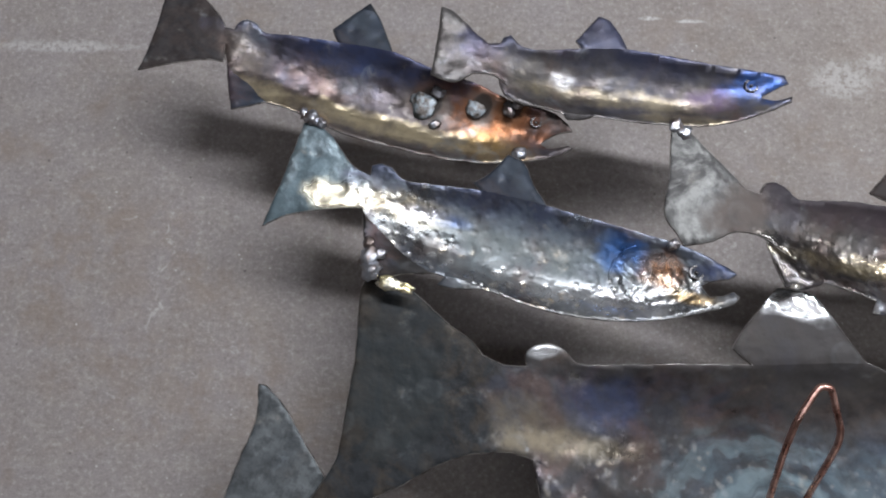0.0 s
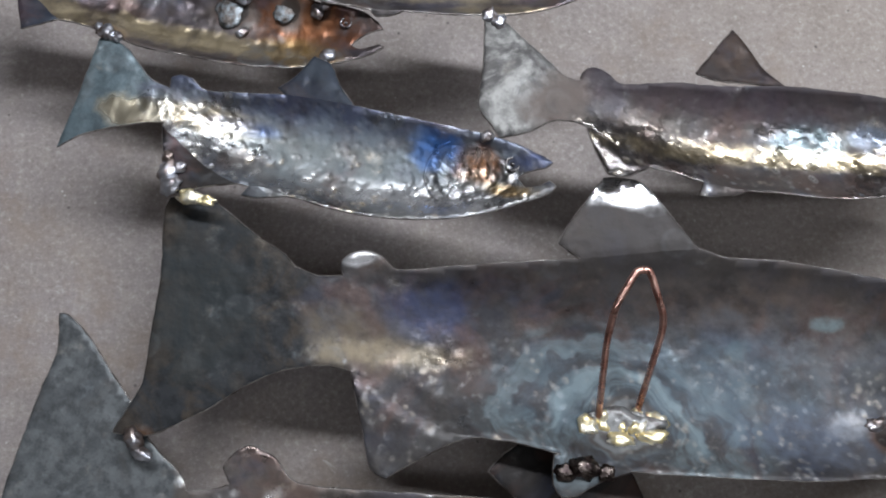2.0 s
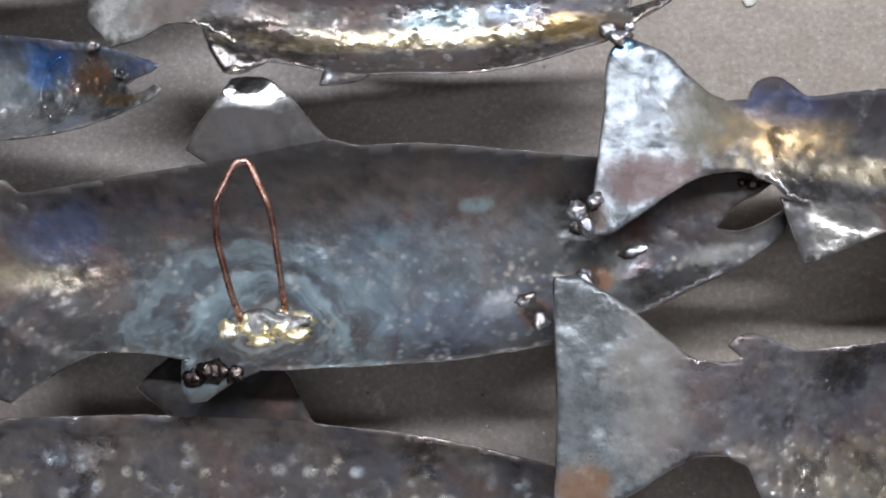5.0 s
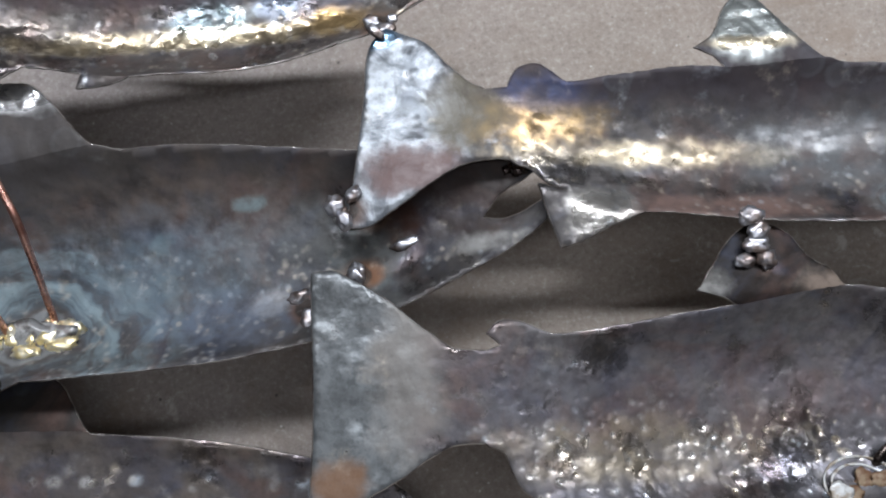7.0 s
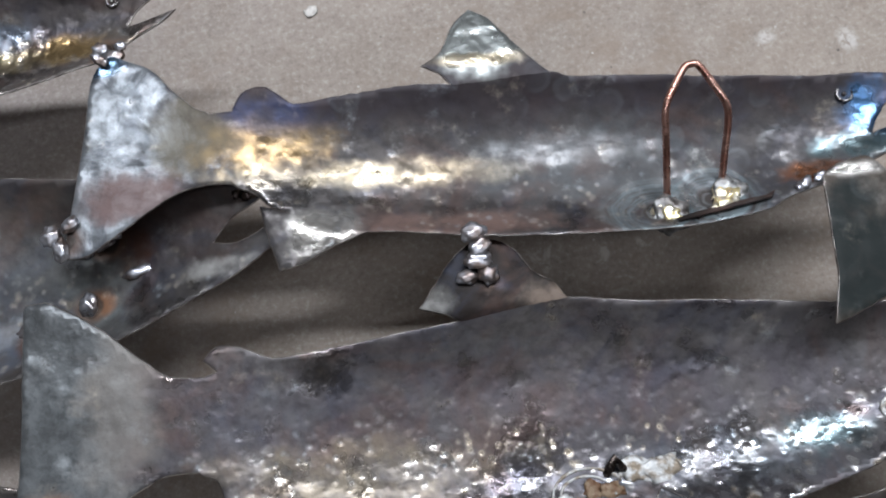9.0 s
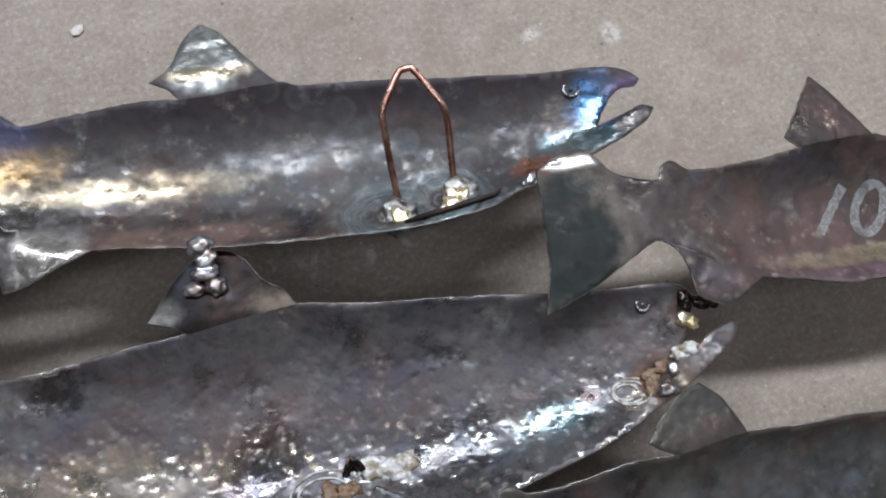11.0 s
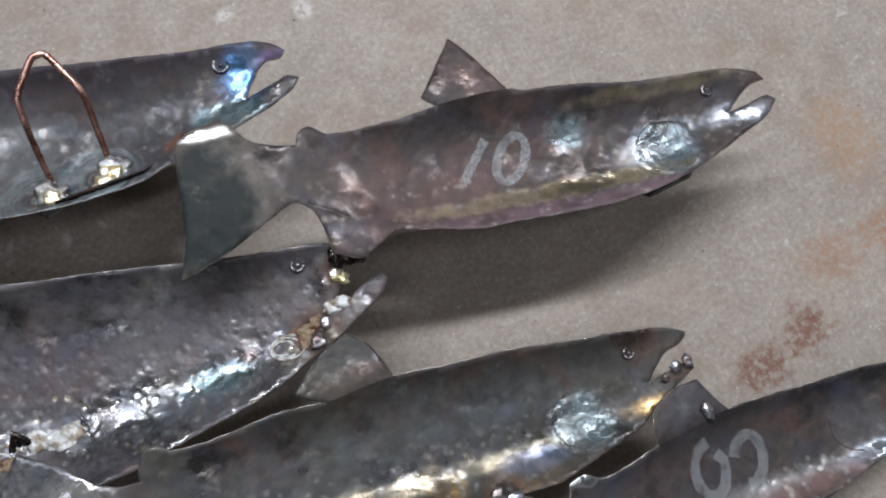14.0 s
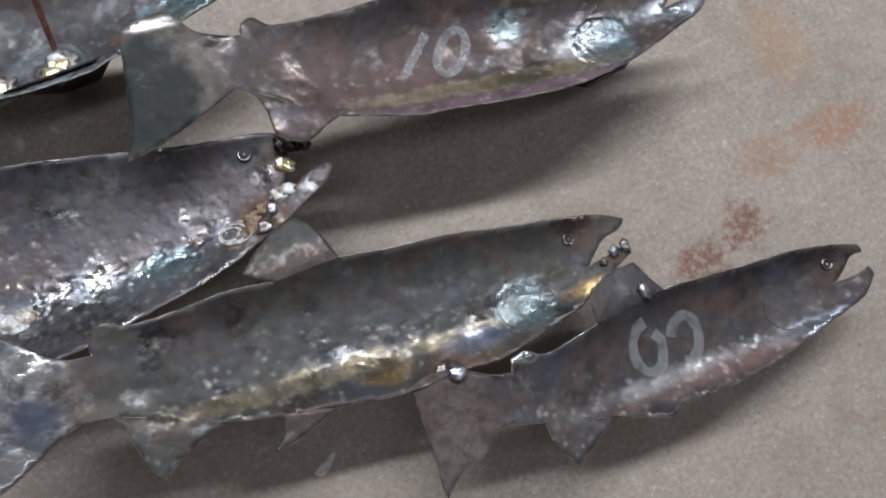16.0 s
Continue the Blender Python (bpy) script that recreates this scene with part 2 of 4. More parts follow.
    if dimples:
        n = m.bump(m.math("MULTIPLY", m.span(m.cells(peen, "SMOOTH_F1", at=at), 0.0, 0.5), m.span(u, -0.02, 0.02)), 0.32 * dimples, 0.0014, n)
    for x, y, su, sv in plates:
        d = m.far(x / 1000, y / 1000, su / 1000, sv / 1000, 0.32, 75)
        n = m.bump(m.math("MULTIPLY", m.span(d, 1.05, 0.85), m.noise(95, 4, 0.55, at, 1.0)), 0.35, 0.0035, n)
    n = m.bump(m.noise(500, 3, 0.6, at), 0.18, 0.0004, n)
    m.bsdf.inputs["IOR"].default_value = 1.5
    m.bsdf.inputs["Specular IOR Level"].default_value = 0.14
    return m.done(c, r, shine, n)


def simple(name, colour, rough, metal, second=None, scale=300.0, bump=0.3):
    m = Nodes(name)
    c = m.mix(m.span(m.noise(scale, 4), 0.4, 0.62), colour, second or tuple(v * 0.6 for v in colour))
    return m.done(c, m.span(m.noise(scale * 1.7, 3), 0.3, 0.7, rough * 0.75, rough * 1.3), metal, m.bump(m.noise(scale * 1.3, 3), bump, 0.0012))


def chalk(name, most):
    m = Nodes(name)
    m.done((0.60, 0.64, 0.66), 0.9)
    clear = m.tree.nodes.new("ShaderNodeBsdfTransparent")
    mixed = m.tree.nodes.new("ShaderNodeMixShader")
    m.link(m.math("MULTIPLY", m.span(m.noise(620, 4, 0.75), 0.30, 0.64, 0.15, most), m.span(m.noise(150, 3, 0.6), 0.32, 0.56, 0.35, 1.0)), mixed.inputs[0])
    m.link(clear.outputs[0], mixed.inputs[1])
    m.link(m.bsdf.outputs[0], mixed.inputs[2])
    m.link(mixed.outputs[0], m.tree.nodes["Material Output"].inputs["Surface"])
    return m.mat


# STRAW, GOLD and SILVER serve bare metal and painted highlights alike
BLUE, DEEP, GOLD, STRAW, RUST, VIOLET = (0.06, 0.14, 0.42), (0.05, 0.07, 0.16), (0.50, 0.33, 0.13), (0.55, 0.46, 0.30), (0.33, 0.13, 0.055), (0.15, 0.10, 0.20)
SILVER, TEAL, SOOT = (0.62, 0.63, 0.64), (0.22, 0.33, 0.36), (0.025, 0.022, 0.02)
CONCRETE = concrete()
PUDDLE = simple("torch_puddle", (0.24, 0.27, 0.29), 0.42, 0.5, (0.10, 0.085, 0.075), 230, 0.6)
WELD = simple("weld_metal", (0.52, 0.54, 0.59), 0.36, 0.9, (0.26, 0.21, 0.19), 110, 0.2)
RING = simple("eye_steel", (0.30, 0.29, 0.29), 0.3, 1.0, (0.12, 0.11, 0.11), 240, 0.3)
CUT_EDGE = simple("cut_edge", (0.52, 0.50, 0.48), 0.36, 0.9, (0.16, 0.14, 0.13), 90, 0.4)
BURNT = simple("burnt_weld", (0.12, 0.10, 0.09), 0.3, 1.0, (0.04, 0.03, 0.03), 240, 0.6)
BRASS = simple("braze_brass", (0.95, 0.82, 0.46), 0.34, 0.8, (0.88, 0.84, 0.70), 200, 0.4)
SCORCH = simple("scorched_flux", (0.16, 0.085, 0.045), 0.55, 0.1, (0.27, 0.20, 0.13), 260, 0.6)
GLAZE = simple("flux_glaze", (0.30, 0.31, 0.31), 0.30, 0.3, (0.11, 0.10, 0.095), 150, 0.5)
COPPER = simple("copper_wire", (0.78, 0.48, 0.40), 0.28, 1.0, (0.50, 0.25, 0.20), 120, 0.2)
FLUX = simple("white_flux", (0.66, 0.68, 0.68), 0.45, 0.2, (0.30, 0.25, 0.19), 220, 0.8)
PLASTER = simple("wall_paint", (0.44, 0.39, 0.365), 0.8, 0.0, (0.38, 0.34, 0.32), 3, 0.1)
CHALK, FAINT = chalk("chalk", 0.38), chalk("faint_chalk", 0.24)


# ---- mesh helpers ----
def part(name, bm, material, parent, label=""):
    """Links bm as one mesh under parent; its faces of slot 1 are the cut edge of a sheet."""
    mesh = bpy.data.meshes.new(name)
    bm.to_mesh(mesh)
    bm.free()
    mesh.materials.append(material)
    if any(p.material_index for p in mesh.polygons):
        mesh.materials.append(CUT_EDGE)
    mesh.shade_smooth()
    ob = new(name, mesh)
    ob.parent = parent
    if label:
        tagged(ob, label)
    return ob


def box(bm, x0, y0, z0, x1, y1, z1):
    v = [bm.verts.new((x, y, z)) for z in (z0, z1) for x, y in ((x0, y0), (x1, y0), (x1, y1), (x0, y1))]
    for f in ((3, 2, 1, 0), (4, 5, 6, 7), (0, 1, 5, 4), (1, 2, 6, 5), (2, 3, 7, 6), (3, 0, 4, 7)):
        bm.faces.new([v[k] for k in f])


def smoothed(points, step):
    """A closed outline through the points: rounded where it bends gently, sharp where it turns hard."""
    pts = [Vector(p) for p in points]
    n, out = len(pts), []
    turns = []
    for k in range(n):
        a, b = pts[k] - pts[k - 1], pts[(k + 1) % n] - pts[k]
        turns.append(abs(a.angle_signed(b, 0.0)) if a.length and b.length else 0.0)
    for k in range(n):
        p0, p1, p2, p3 = pts[k - 1], pts[k], pts[(k + 1) % n], pts[(k + 2) % n]
        d = (p2 - p1).length
        t1 = Vector((0, 0)) if turns[k] > 0.95 else (p2 - p0).normalized() * d * 0.9
        t2 = Vector((0, 0)) if turns[(k + 1) % n] > 0.95 else (p3 - p1).normalized() * d * 0.9
        steps = max(1, round(d / step))
        for s in range(steps):
            t = s / steps
            out.append((2 * t**3 - 3 * t**2 + 1) * p1 + (t**3 - 2 * t**2 + t) * t1 + (3 * t**2 - 2 * t**3) * p2 + (t**3 - t**2) * t2)
    return out


def inside(p, poly):
    x, y, odd = p[0], p[1], False
    for k in range(len(poly)):
        (x1, y1), (x2, y2) = poly[k - 1], poly[k]
        if (y1 > y) != (y2 > y) and x < (x2 - x1) * (y - y1) / (y2 - y1) + x1:
            odd = not odd
    return odd


def sheet(outlines, height, thick=1.1, step=2.6, rough=0.4):
    """A plate cut along the union of the outlines and bent to height(kind, u, v), with a back and a cut edge, parted where the
    outlines meet. Millimetres in; one bmesh in metres for each outline out, in the order of their right to shared ground."""
    loops, pts, edges = {}, [], []
    for kind, outline in outlines.items():
        rim = smoothed(outline, step)
        rim = [p + Vector((noise.noise((p.x * 0.35, p.y * 0.35, 1.7)), noise.noise((p.x * 0.35, p.y * 0.35, 9.1)))) * rough for p in rim]
        loops[kind] = [tuple(p) for p in rim]
        edges += [(len(pts) + k, len(pts) + (k + 1) % len(rim)) for k in range(len(rim))]
        pts += rim
    edge = np.array([tuple(p) for p in pts])
    lo, hi = edge.min(axis=0), edge.max(axis=0)
    y, row = lo[1] + step * 0.6, 0
    while y < hi[1]:
        x = lo[0] + (step * 0.5 if row % 2 else step * 0.1)
        while x < hi[0]:
            if np.min(np.hypot(edge[:, 0] - x, edge[:, 1] - y)) > step * 0.55 and any(inside((x, y), l) for l in loops.values()):
                pts.append(Vector((x, y)))
            x += step
        y += step * 0.87
        row += 1
    verts, _, faces, *_ = geometry.delaunay_2d_cdt(pts, edges, [], 1, 1e-4)
    owner, used = {}, set()
    for f in faces:
        if (verts[f[1]] - verts[f[0]]).cross(verts[f[2]] - verts[f[0]]) < 0:
            f = f[::-1]
        mid = (verts[f[0]] + verts[f[1]] + verts[f[2]]) / 3
        for kind, loop in loops.items():
            if inside(mid, loop):
                owner[tuple(f)] = kind
                used.update(zip(f, (*f[1:], f[0])))
                break
    home = {}
    for kind in reversed(loops):
        for f, k in owner.items():
            if k == kind:
                home.update({v: kind for v in f})
    rise = {k: height(home[k], verts[k].x, verts[k].y) for k in home}
    lean = {}
    for a, b in used:
        if (b, a) not in used:
            d = (verts[b] - verts[a]).normalized()
            for k in (a, b):
                lean[k] = lean.get(k, Vector((0, 0))) + Vector((d.y, -d.x))
    made = {}
    for kind in loops:
        bm, top, low, out = bmesh.new(), {}, {}, {}
        for f in [f for f, k in owner.items() if k == kind]:
            for k in f:
                if k not in top:
                    p = verts[k]
                    top[k] = bm.verts.new((p.x / 1000, p.y / 1000, rise[k] / 1000))
                    low[k] = bm.verts.new((p.x / 1000, p.y / 1000, (rise[k] - thick) / 1000))
            bm.faces.new([top[k] for k in f])
            bm.faces.new([low[k] for k in reversed(f)])
            for a, b in zip(f, (*f[1:], f[0])):
                if (b, a) not in used:
                    for k in (a, b):
                        if k not in out:
                            p = verts[k] + lean[k].normalized() * 0.45
                            out[k] = bm.verts.new((p.x / 1000, p.y / 1000, (rise[k] - thick * 0.5) / 1000))
                    for q in ((out[a], out[b], top[b], top[a]), (low[a], low[b], out[b], out[a])):
                        bm.faces.new(q).material_index = 1
        made[kind] = bm
    return made


def tube(points, radius, sides=10, bm=None, lump=0.0, seed=0):
    """A round bar along the points (metres), with closed ends."""
    bm = bm or bmesh.new()
    rnd = random.Random(seed)
    pts = [Vector(p) for p in points]
    rings, up = [], Vector((0, 0, 1))
    for k, p in enumerate(pts):
        way = (pts[min(k + 1, len(pts) - 1)] - pts[max(k - 1, 0)]).normalized()
        side = way.cross(up if abs(way.z) < 0.95 else Vector((1, 0, 0))).normalized()
        lift = side.cross(way)
        r = radius * (1 + rnd.uniform(-lump, lump))
        rings.append([bm.verts.new(p + (side * math.cos(a) + lift * math.sin(a)) * r) for a in (2 * math.pi * j / sides for j in range(sides))])
    for a, b in zip(rings, rings[1:]):
        for j in range(sides):
            bm.faces.new((a[j], a[(j + 1) % sides], b[(j + 1) % sides], b[j]))
    bm.faces.new(rings[0][::-1])
    bm.faces.new(rings[-1])
    bmesh.ops.recalc_face_normals(bm, faces=bm.faces)
    return bm


def rounded(points, cut=0.3, steps=4):
    """The polyline with its corners rounded."""
    pts = [Vector(p) for p in points]
    out = [pts[0]]
    for a, b, c in zip(pts, pts[1:], pts[2:]):
        p, q = b.lerp(a, cut), b.lerp(c, cut)
        out += [p.lerp(b, t).lerp(b.lerp(q, t), t) for t in (s / steps for s in range(steps + 1))]
    return out + [pts[-1]]


def lump(at, size, seed=0, rough=0.25, bm=None, detail=2):
    """A blob of run metal: at and size in metres."""
    bm = bm or bmesh.new()
    made = bmesh.ops.create_icosphere(bm, subdivisions=detail, radius=1.0)["verts"]
    for v in made:
        k = 1 + rough * (noise.noise(v.co * 1.5 + Vector((seed * 3.1, seed, 0))) + 0.5 * noise.noise(v.co * 3.7 + Vector((seed, 0, seed * 1.3))))
        v.co = Vector(at) + Vector((v.co.x * size[0], v.co.y * size[1], v.co.z * size[2])) * k
    return bm


# ---- the place ----
def slab(name, size, material):
    bm = bmesh.new()
    box(bm, *size)
    return tagged(part(name, bm, material, None), kind="structure")


floor = slab("floor", (-3.0, -3.5, -0.12, 4.0, 3.5, 0.0), CONCRETE)
tagged(floor, "worn grey-brown concrete floor with grit and rust marks", "floor")


def wall_with_opening(name, along, at, thick, start, stop, low, high, a, b):
    """A wall from start to stop along x or y, 2.7 m high, with one opening from a to b and from low to high."""
    bm = bmesh.new()
    for p, q, z0, z1 in ((start, a, -0.12, 2.7), (b, stop, -0.12, 2.7), (a, b, -0.12, low), (a, b, high, 2.7)):
        if along == "x":
            box(bm, p, at, z0, q, at + thick, z1)
        else:
            box(bm, at, p, z0, at + thick, q, z1)
    return tagged(part(name, bm, PLASTER, None), "unseen added workshop wall with an opening for a fill lamp", "wall", kind="structure")


# unseen walls and ceiling, added to bounce light; their openings hold the fill lamps
wall_with_opening("wall_north", "x", 3.5, 0.15, -3.0, 4.0, 1.25, 2.15, -0.8, 1.8)
wall_with_opening("wall_south", "x", -3.65, 0.15, -3.0, 4.0, 0.15, 2.15, -0.5, 1.1)
wall_with_opening("wall_east", "y", 4.0, 0.15, -3.65, 3.65, 0.1, 2.3, -0.6, 1.8)
tagged(slab("wall_west", (-3.15, -3.65, -0.12, -3.0, 3.65, 2.7), PLASTER), "unseen workshop wall added to bounce light", "wall")
tagged(slab("ceiling", (-3.15, -3.65, 2.7, 4.15, 3.65, 2.8), PLASTER), "unseen workshop ceiling added to bounce light", "ceiling")


# outlines in millimetres: from the tail root along the fish, and to its back
SHAPES = {}
SHAPES['rusty_head'] = dict(
    at=(-0.1124, 0.2114), turn=-15.5, rim=(0.07, 0.072), length=190,
    tail=[(-2, 9), (-15, 20), (-26, 27), (-40, 26), (-38, 8), (-37, -14), (-38, -27), (-23, -19), (-7, -12), (3, -10)],
    body=[(-2, 9), (3, 9), (4, 13), (8, 16), (14, 15), (18, 12), (35, 14), (61, 17), (88, 19), (109, 16), (138, 13), (156, 9), (168, 9), (179, 8), (187, 4), (190, 1), (187, 0), (180, -4), (176, -9), (181, -11), (190, -7), (193, -8), (187, -13), (176, -19), (163, -24), (149, -28), (132, -31), (117, -32), (99, -32), (78, -32), (61, -29), (42, -26), (32, -26), (21, -19), (7, -12)],
    dorsal=[(61, 16), (54, 23), (68, 44), (76, 36), (88, 19)],
    anal=[(6, -11), (12, -25), (17, -35), (25, -31), (33, -26), (21, -18)],
)
SHAPES['blue_head'] = dict(
    at=(0.0237, 0.2007), turn=-6.4, rim=(0.077, 0.077), length=161,
    tail=[(3, 8), (-1, 11), (-17, 24), (-23, 26), (-23, 10), (-24, -13), (-13, -16), (-8, -14), (-3, -10), (5, -9)],
    body=[(3, 8), (10, 9), (11, 12), (15, 14), (20, 9), (32, 8), (52, 11), (76, 13), (96, 12), (120, 10), (141, 9), (158, 8), (160, 4), (154, 1), (147, -4), (154, -6), (162, -3), (162, -6), (153, -11), (136, -19), (116, -25), (98, -26), (81, -27), (64, -26), (46, -26), (32, -23), (21, -19), (12, -11), (5, -9)],
    dorsal=[(52, 11), (49, 15), (60, 31), (66, 29), (76, 13)],
    anal=[(11, -11), (15, -20), (26, -24), (36, -24), (25, -19)],
    pelvic=[(45, -26), (48, -29), (57, -28), (61, -26)],
)
SHAPES['silver'] = dict(
    at=(-0.0332, 0.1257), turn=-15.0, rim=(0.073, 0.084), length=186,
    tail=[(-3, 11), (-13, 14), (-28, 27), (-38, 30), (-43, 30), (-44, 13), (-45, -8), (-47, -28), (-37, -20), (-24, -14), (-6, -8), (1, -7)],
    body=[(-9, 12), (-2, 11), (-2, 16), (2, 18), (8, 17), (14, 13), (30, 14), (56, 17), (88, 17), (107, 16), (129, 15), (150, 14), (166, 12), (179, 8), (184, 6), (181, 3), (175, 1), (169, -3), (174, -8), (180, -6), (184, -3), (187, -5), (185, -9), (174, -15), (162, -21), (143, -28), (125, -32), (107, -34), (91, -34), (75, -32), (61, -30), (42, -30), (27, -25), (10, -15), (0, -8)],
    dorsal=[(56, 16), (50, 20), (56, 26), (63, 39), (72, 36), (79, 26), (88, 17)],
    anal=[(0, -8), (5, -22), (12, -39), (17, -40), (27, -35), (43, -30), (23, -21)],
    pelvic=[(61, -30), (49, -30), (46, -35), (54, -35), (67, -32), (75, -32)],
)
SHAPES['long'] = dict(
    at=(0.1572, 0.117), turn=-6.5, rim=(0.076, 0.065), length=228,
    tail=[(5, 11), (-1, 12), (-7, 17), (-20, 28), (-34, 40), (-41, 41), (-41, 16), (-42, -7), (-36, -15), (-32, -21), (-18, -17), (-8, -11), (3, -10)],
    body=[(-2, 11), (6, 11), (7, 15), (11, 18), (18, 16), (25, 11), (53, 13), (74, 13), (107, 15), (139, 14), (166, 12), (199, 12), (215, 12), (224, 10), (227, 7), (218, 3), (211, -2), (207, -9), (213, -8), (230, -4), (224, -9), (209, -17), (198, -25), (176, -31), (149, -38), (123, -40), (99, -39), (83, -39), (65, -36), (50, -32), (39, -30), (21, -19), (11, -13), (3, -10), (-5, -10)],
    dorsal=[(72, 16), (62, 19), (81, 44), (86, 38), (95, 24), (105, 15)],
    anal=[(9, -13), (13, -24), (19, -35), (28, -36), (39, -30), (26, -22)],
    pelvic=[(65, -35), (62, -43), (70, -43), (81, -41), (85, -39)],
)
SHAPES['hook_big'] = dict(
    at=(0.0291, 0.0227), turn=-6.5, rim=(0.064, 0.062), length=381,
    tail=[(-7, 23), (-30, 40), (-45, 51), (-52, 55), (-69, 54), (-71, 49), (-69, 16), (-70, -13), (-71, -33), (-81, -55), (-66, -56), (-42, -44), (-23, -31), (-8, -24), (2, -22)],
    body=[(-13, 26), (4, 20), (15, 21), (14, 26), (16, 30), (24, 33), (32, 31), (40, 25), (66, 28), (92, 31), (128, 35), (181, 42), (193, 39), (224, 38), (256, 34), (303, 27), (332, 23), (357, 17), (372, 16), (379, 11), (373, 7), (362, 2), (353, -8), (361, -10), (371, -8), (384, -1), (381, -12), (375, -17), (359, -26), (338, -35), (313, -45), (292, -52), (273, -56), (239, -60), (209, -61), (170, -61), (145, -60), (115, -54), (100, -51), (81, -49), (70, -48), (49, -39), (33, -29), (22, -23), (9, -21), (-3, -23)],
    dorsal=[(128, 34), (115, 42), (119, 50), (128, 63), (136, 75), (153, 74), (163, 64), (181, 42), (193, 38)],
    anal=[(22, -23), (25, -33), (29, -47), (34, -65), (41, -69), (52, -62), (70, -52), (82, -49), (54, -37)],
    pelvic=[(115, -55), (115, -68), (119, -73), (125, -72), (135, -66), (148, -61), (151, -59), (130, -54)],
)
SHAPES['lower'] = dict(
    at=(-0.036, -0.0627), turn=-15.1, rim=(0.055, 0.02), length=383,
    tail=[(4, 16), (-16, 31), (-27, 44), (-42, 58), (-57, 72), (-68, 79), (-72, 79), (-68, 62), (-70, 41), (-71, 23), (-72, 0), (-71, -21), (-70, -46), (-37, -32), (-12, -17), (6, -8)],
    body=[(-8, 11), (14, 16), (23, 20), (18, 27), (22, 35), (28, 39), (40, 35), (51, 27), (78, 29), (108, 33), (139, 37), (154, 38), (212, 42), (224, 41), (252, 41), (278, 40), (303, 37), (330, 33), (356, 26), (372, 14), (376, 2), (358, -11), (334, -22), (309, -28), (261, -35), (213, -34), (185, -29), (134, -32), (83, -31), (44, -24), (4, -16)],
    dorsal=[(157, 38), (145, 44), (137, 49), (143, 58), (154, 67), (183, 71), (203, 63), (220, 41), (238, 41)],
)
SHAPES['hook_blue'] = dict(
    at=(0.3953, 0.0101), turn=-10.3, rim=(0.072, 0.071), length=316,
    tail=[(-7, 17), (-13, 20), (-24, 30), (-33, 40), (-51, 48), (-58, 39), (-61, 12), (-64, -10), (-67, -30), (-69, -44), (-60, -44), (-48, -36), (-34, -26), (-20, -18), (-5, -15), (5, -16)],
    body=[(-8, 17), (3, 18), (7, 26), (16, 29), (23, 25), (30, 20), (51, 22), (71, 24), (86, 25), (103, 24), (147, 27), (155, 25), (204, 22), (213, 21), (240, 19), (266, 17), (294, 17), (307, 14), (313, 9), (310, 6), (303, 6), (296, 0), (290, -11), (300, -8), (312, -4), (317, -6), (313, -11), (301, -18), (289, -23), (275, -29), (258, -35), (247, -38), (237, -43), (217, -47), (194, -49), (169, -49), (132, -48), (96, -45), (72, -42), (58, -41), (38, -35), (19, -27), (11, -20), (3, -16)],
    dorsal=[(103, 23), (96, 30), (88, 34), (97, 40), (104, 54), (112, 62), (120, 57), (131, 43), (146, 27), (155, 25)],
    anal=[(14, -27), (18, -43), (22, -56), (32, -53), (47, -46), (60, -41), (38, -34)],
)
SHAPES['scaled_big'] = dict(
    at=(0.3592, -0.1015), turn=-10.8, rim=(0.071, 0.06), length=352,
    tail=[(-2, 18), (-10, 19), (-23, 28), (-39, 41), (-58, 52), (-61, 53), (-69, 52), (-69, 35), (-68, 7), (-68, -15), (-69, -35), (-70, -50), (-56, -45), (-45, -39), (-30, -31), (-21, -25), (-10, -20), (4, -20)],
    body=[(-7, 18), (4, 18), (10, 20), (4, 25), (9, 30), (16, 30), (25, 27), (32, 24), (60, 27), (84, 31), (114, 35), (159, 42), (188, 39), (226, 37), (264, 34), (296, 32), (317, 32), (332, 30), (337, 24), (334, 16), (328, 4), (319, -6), (330, -1), (342, 7), (352, 11), (355, 9), (352, 3), (339, -6), (324, -16), (312, -22), (300, -29), (284, -36), (262, -43), (246, -48), (236, -52), (192, -61), (146, -62), (101, -59), (57, -55), (30, -46), (17, -39), (12, -30), (9, -23), (2, -20)],
    dorsal=[(114, 34), (106, 38), (95, 41), (102, 51), (110, 62), (121, 70), (134, 68), (146, 54), (154, 49), (159, 42), (170, 40)],
)
SHAPES['ten'] = dict(
    at=(0.6871, -0.1016), turn=-9.4, rim=(0.08, 0.062), length=250,
    tail=[(0, 14), (-17, 19), (-24, 27), (-30, 32), (-44, 29), (-51, 24), (-52, 12), (-53, -6), (-54, -21), (-59, -39), (-51, -36), (-37, -30), (-26, -24), (-17, -19), (-5, -13), (0, -14)],
    body=[(-2, 14), (3, 14), (5, 20), (10, 22), (18, 17), (39, 17), (59, 19), (75, 22), (110, 24), (118, 22), (148, 20), (178, 16), (209, 15), (228, 14), (244, 10), (248, 5), (240, 4), (230, -3), (224, -9), (238, -6), (247, -4), (251, -7), (244, -14), (229, -21), (206, -31), (189, -37), (159, -43), (129, -44), (100, -43), (80, -43), (56, -38), (40, -35), (26, -29), (8, -18), (-1, -14)],
    dorsal=[(75, 21), (67, 27), (88, 56), (93, 50), (110, 24)],
    anal=[(0, -14), (4, -18), (7, -26), (9, -39), (13, -42), (22, -45), (31, -40), (40, -35), (21, -26)],
)
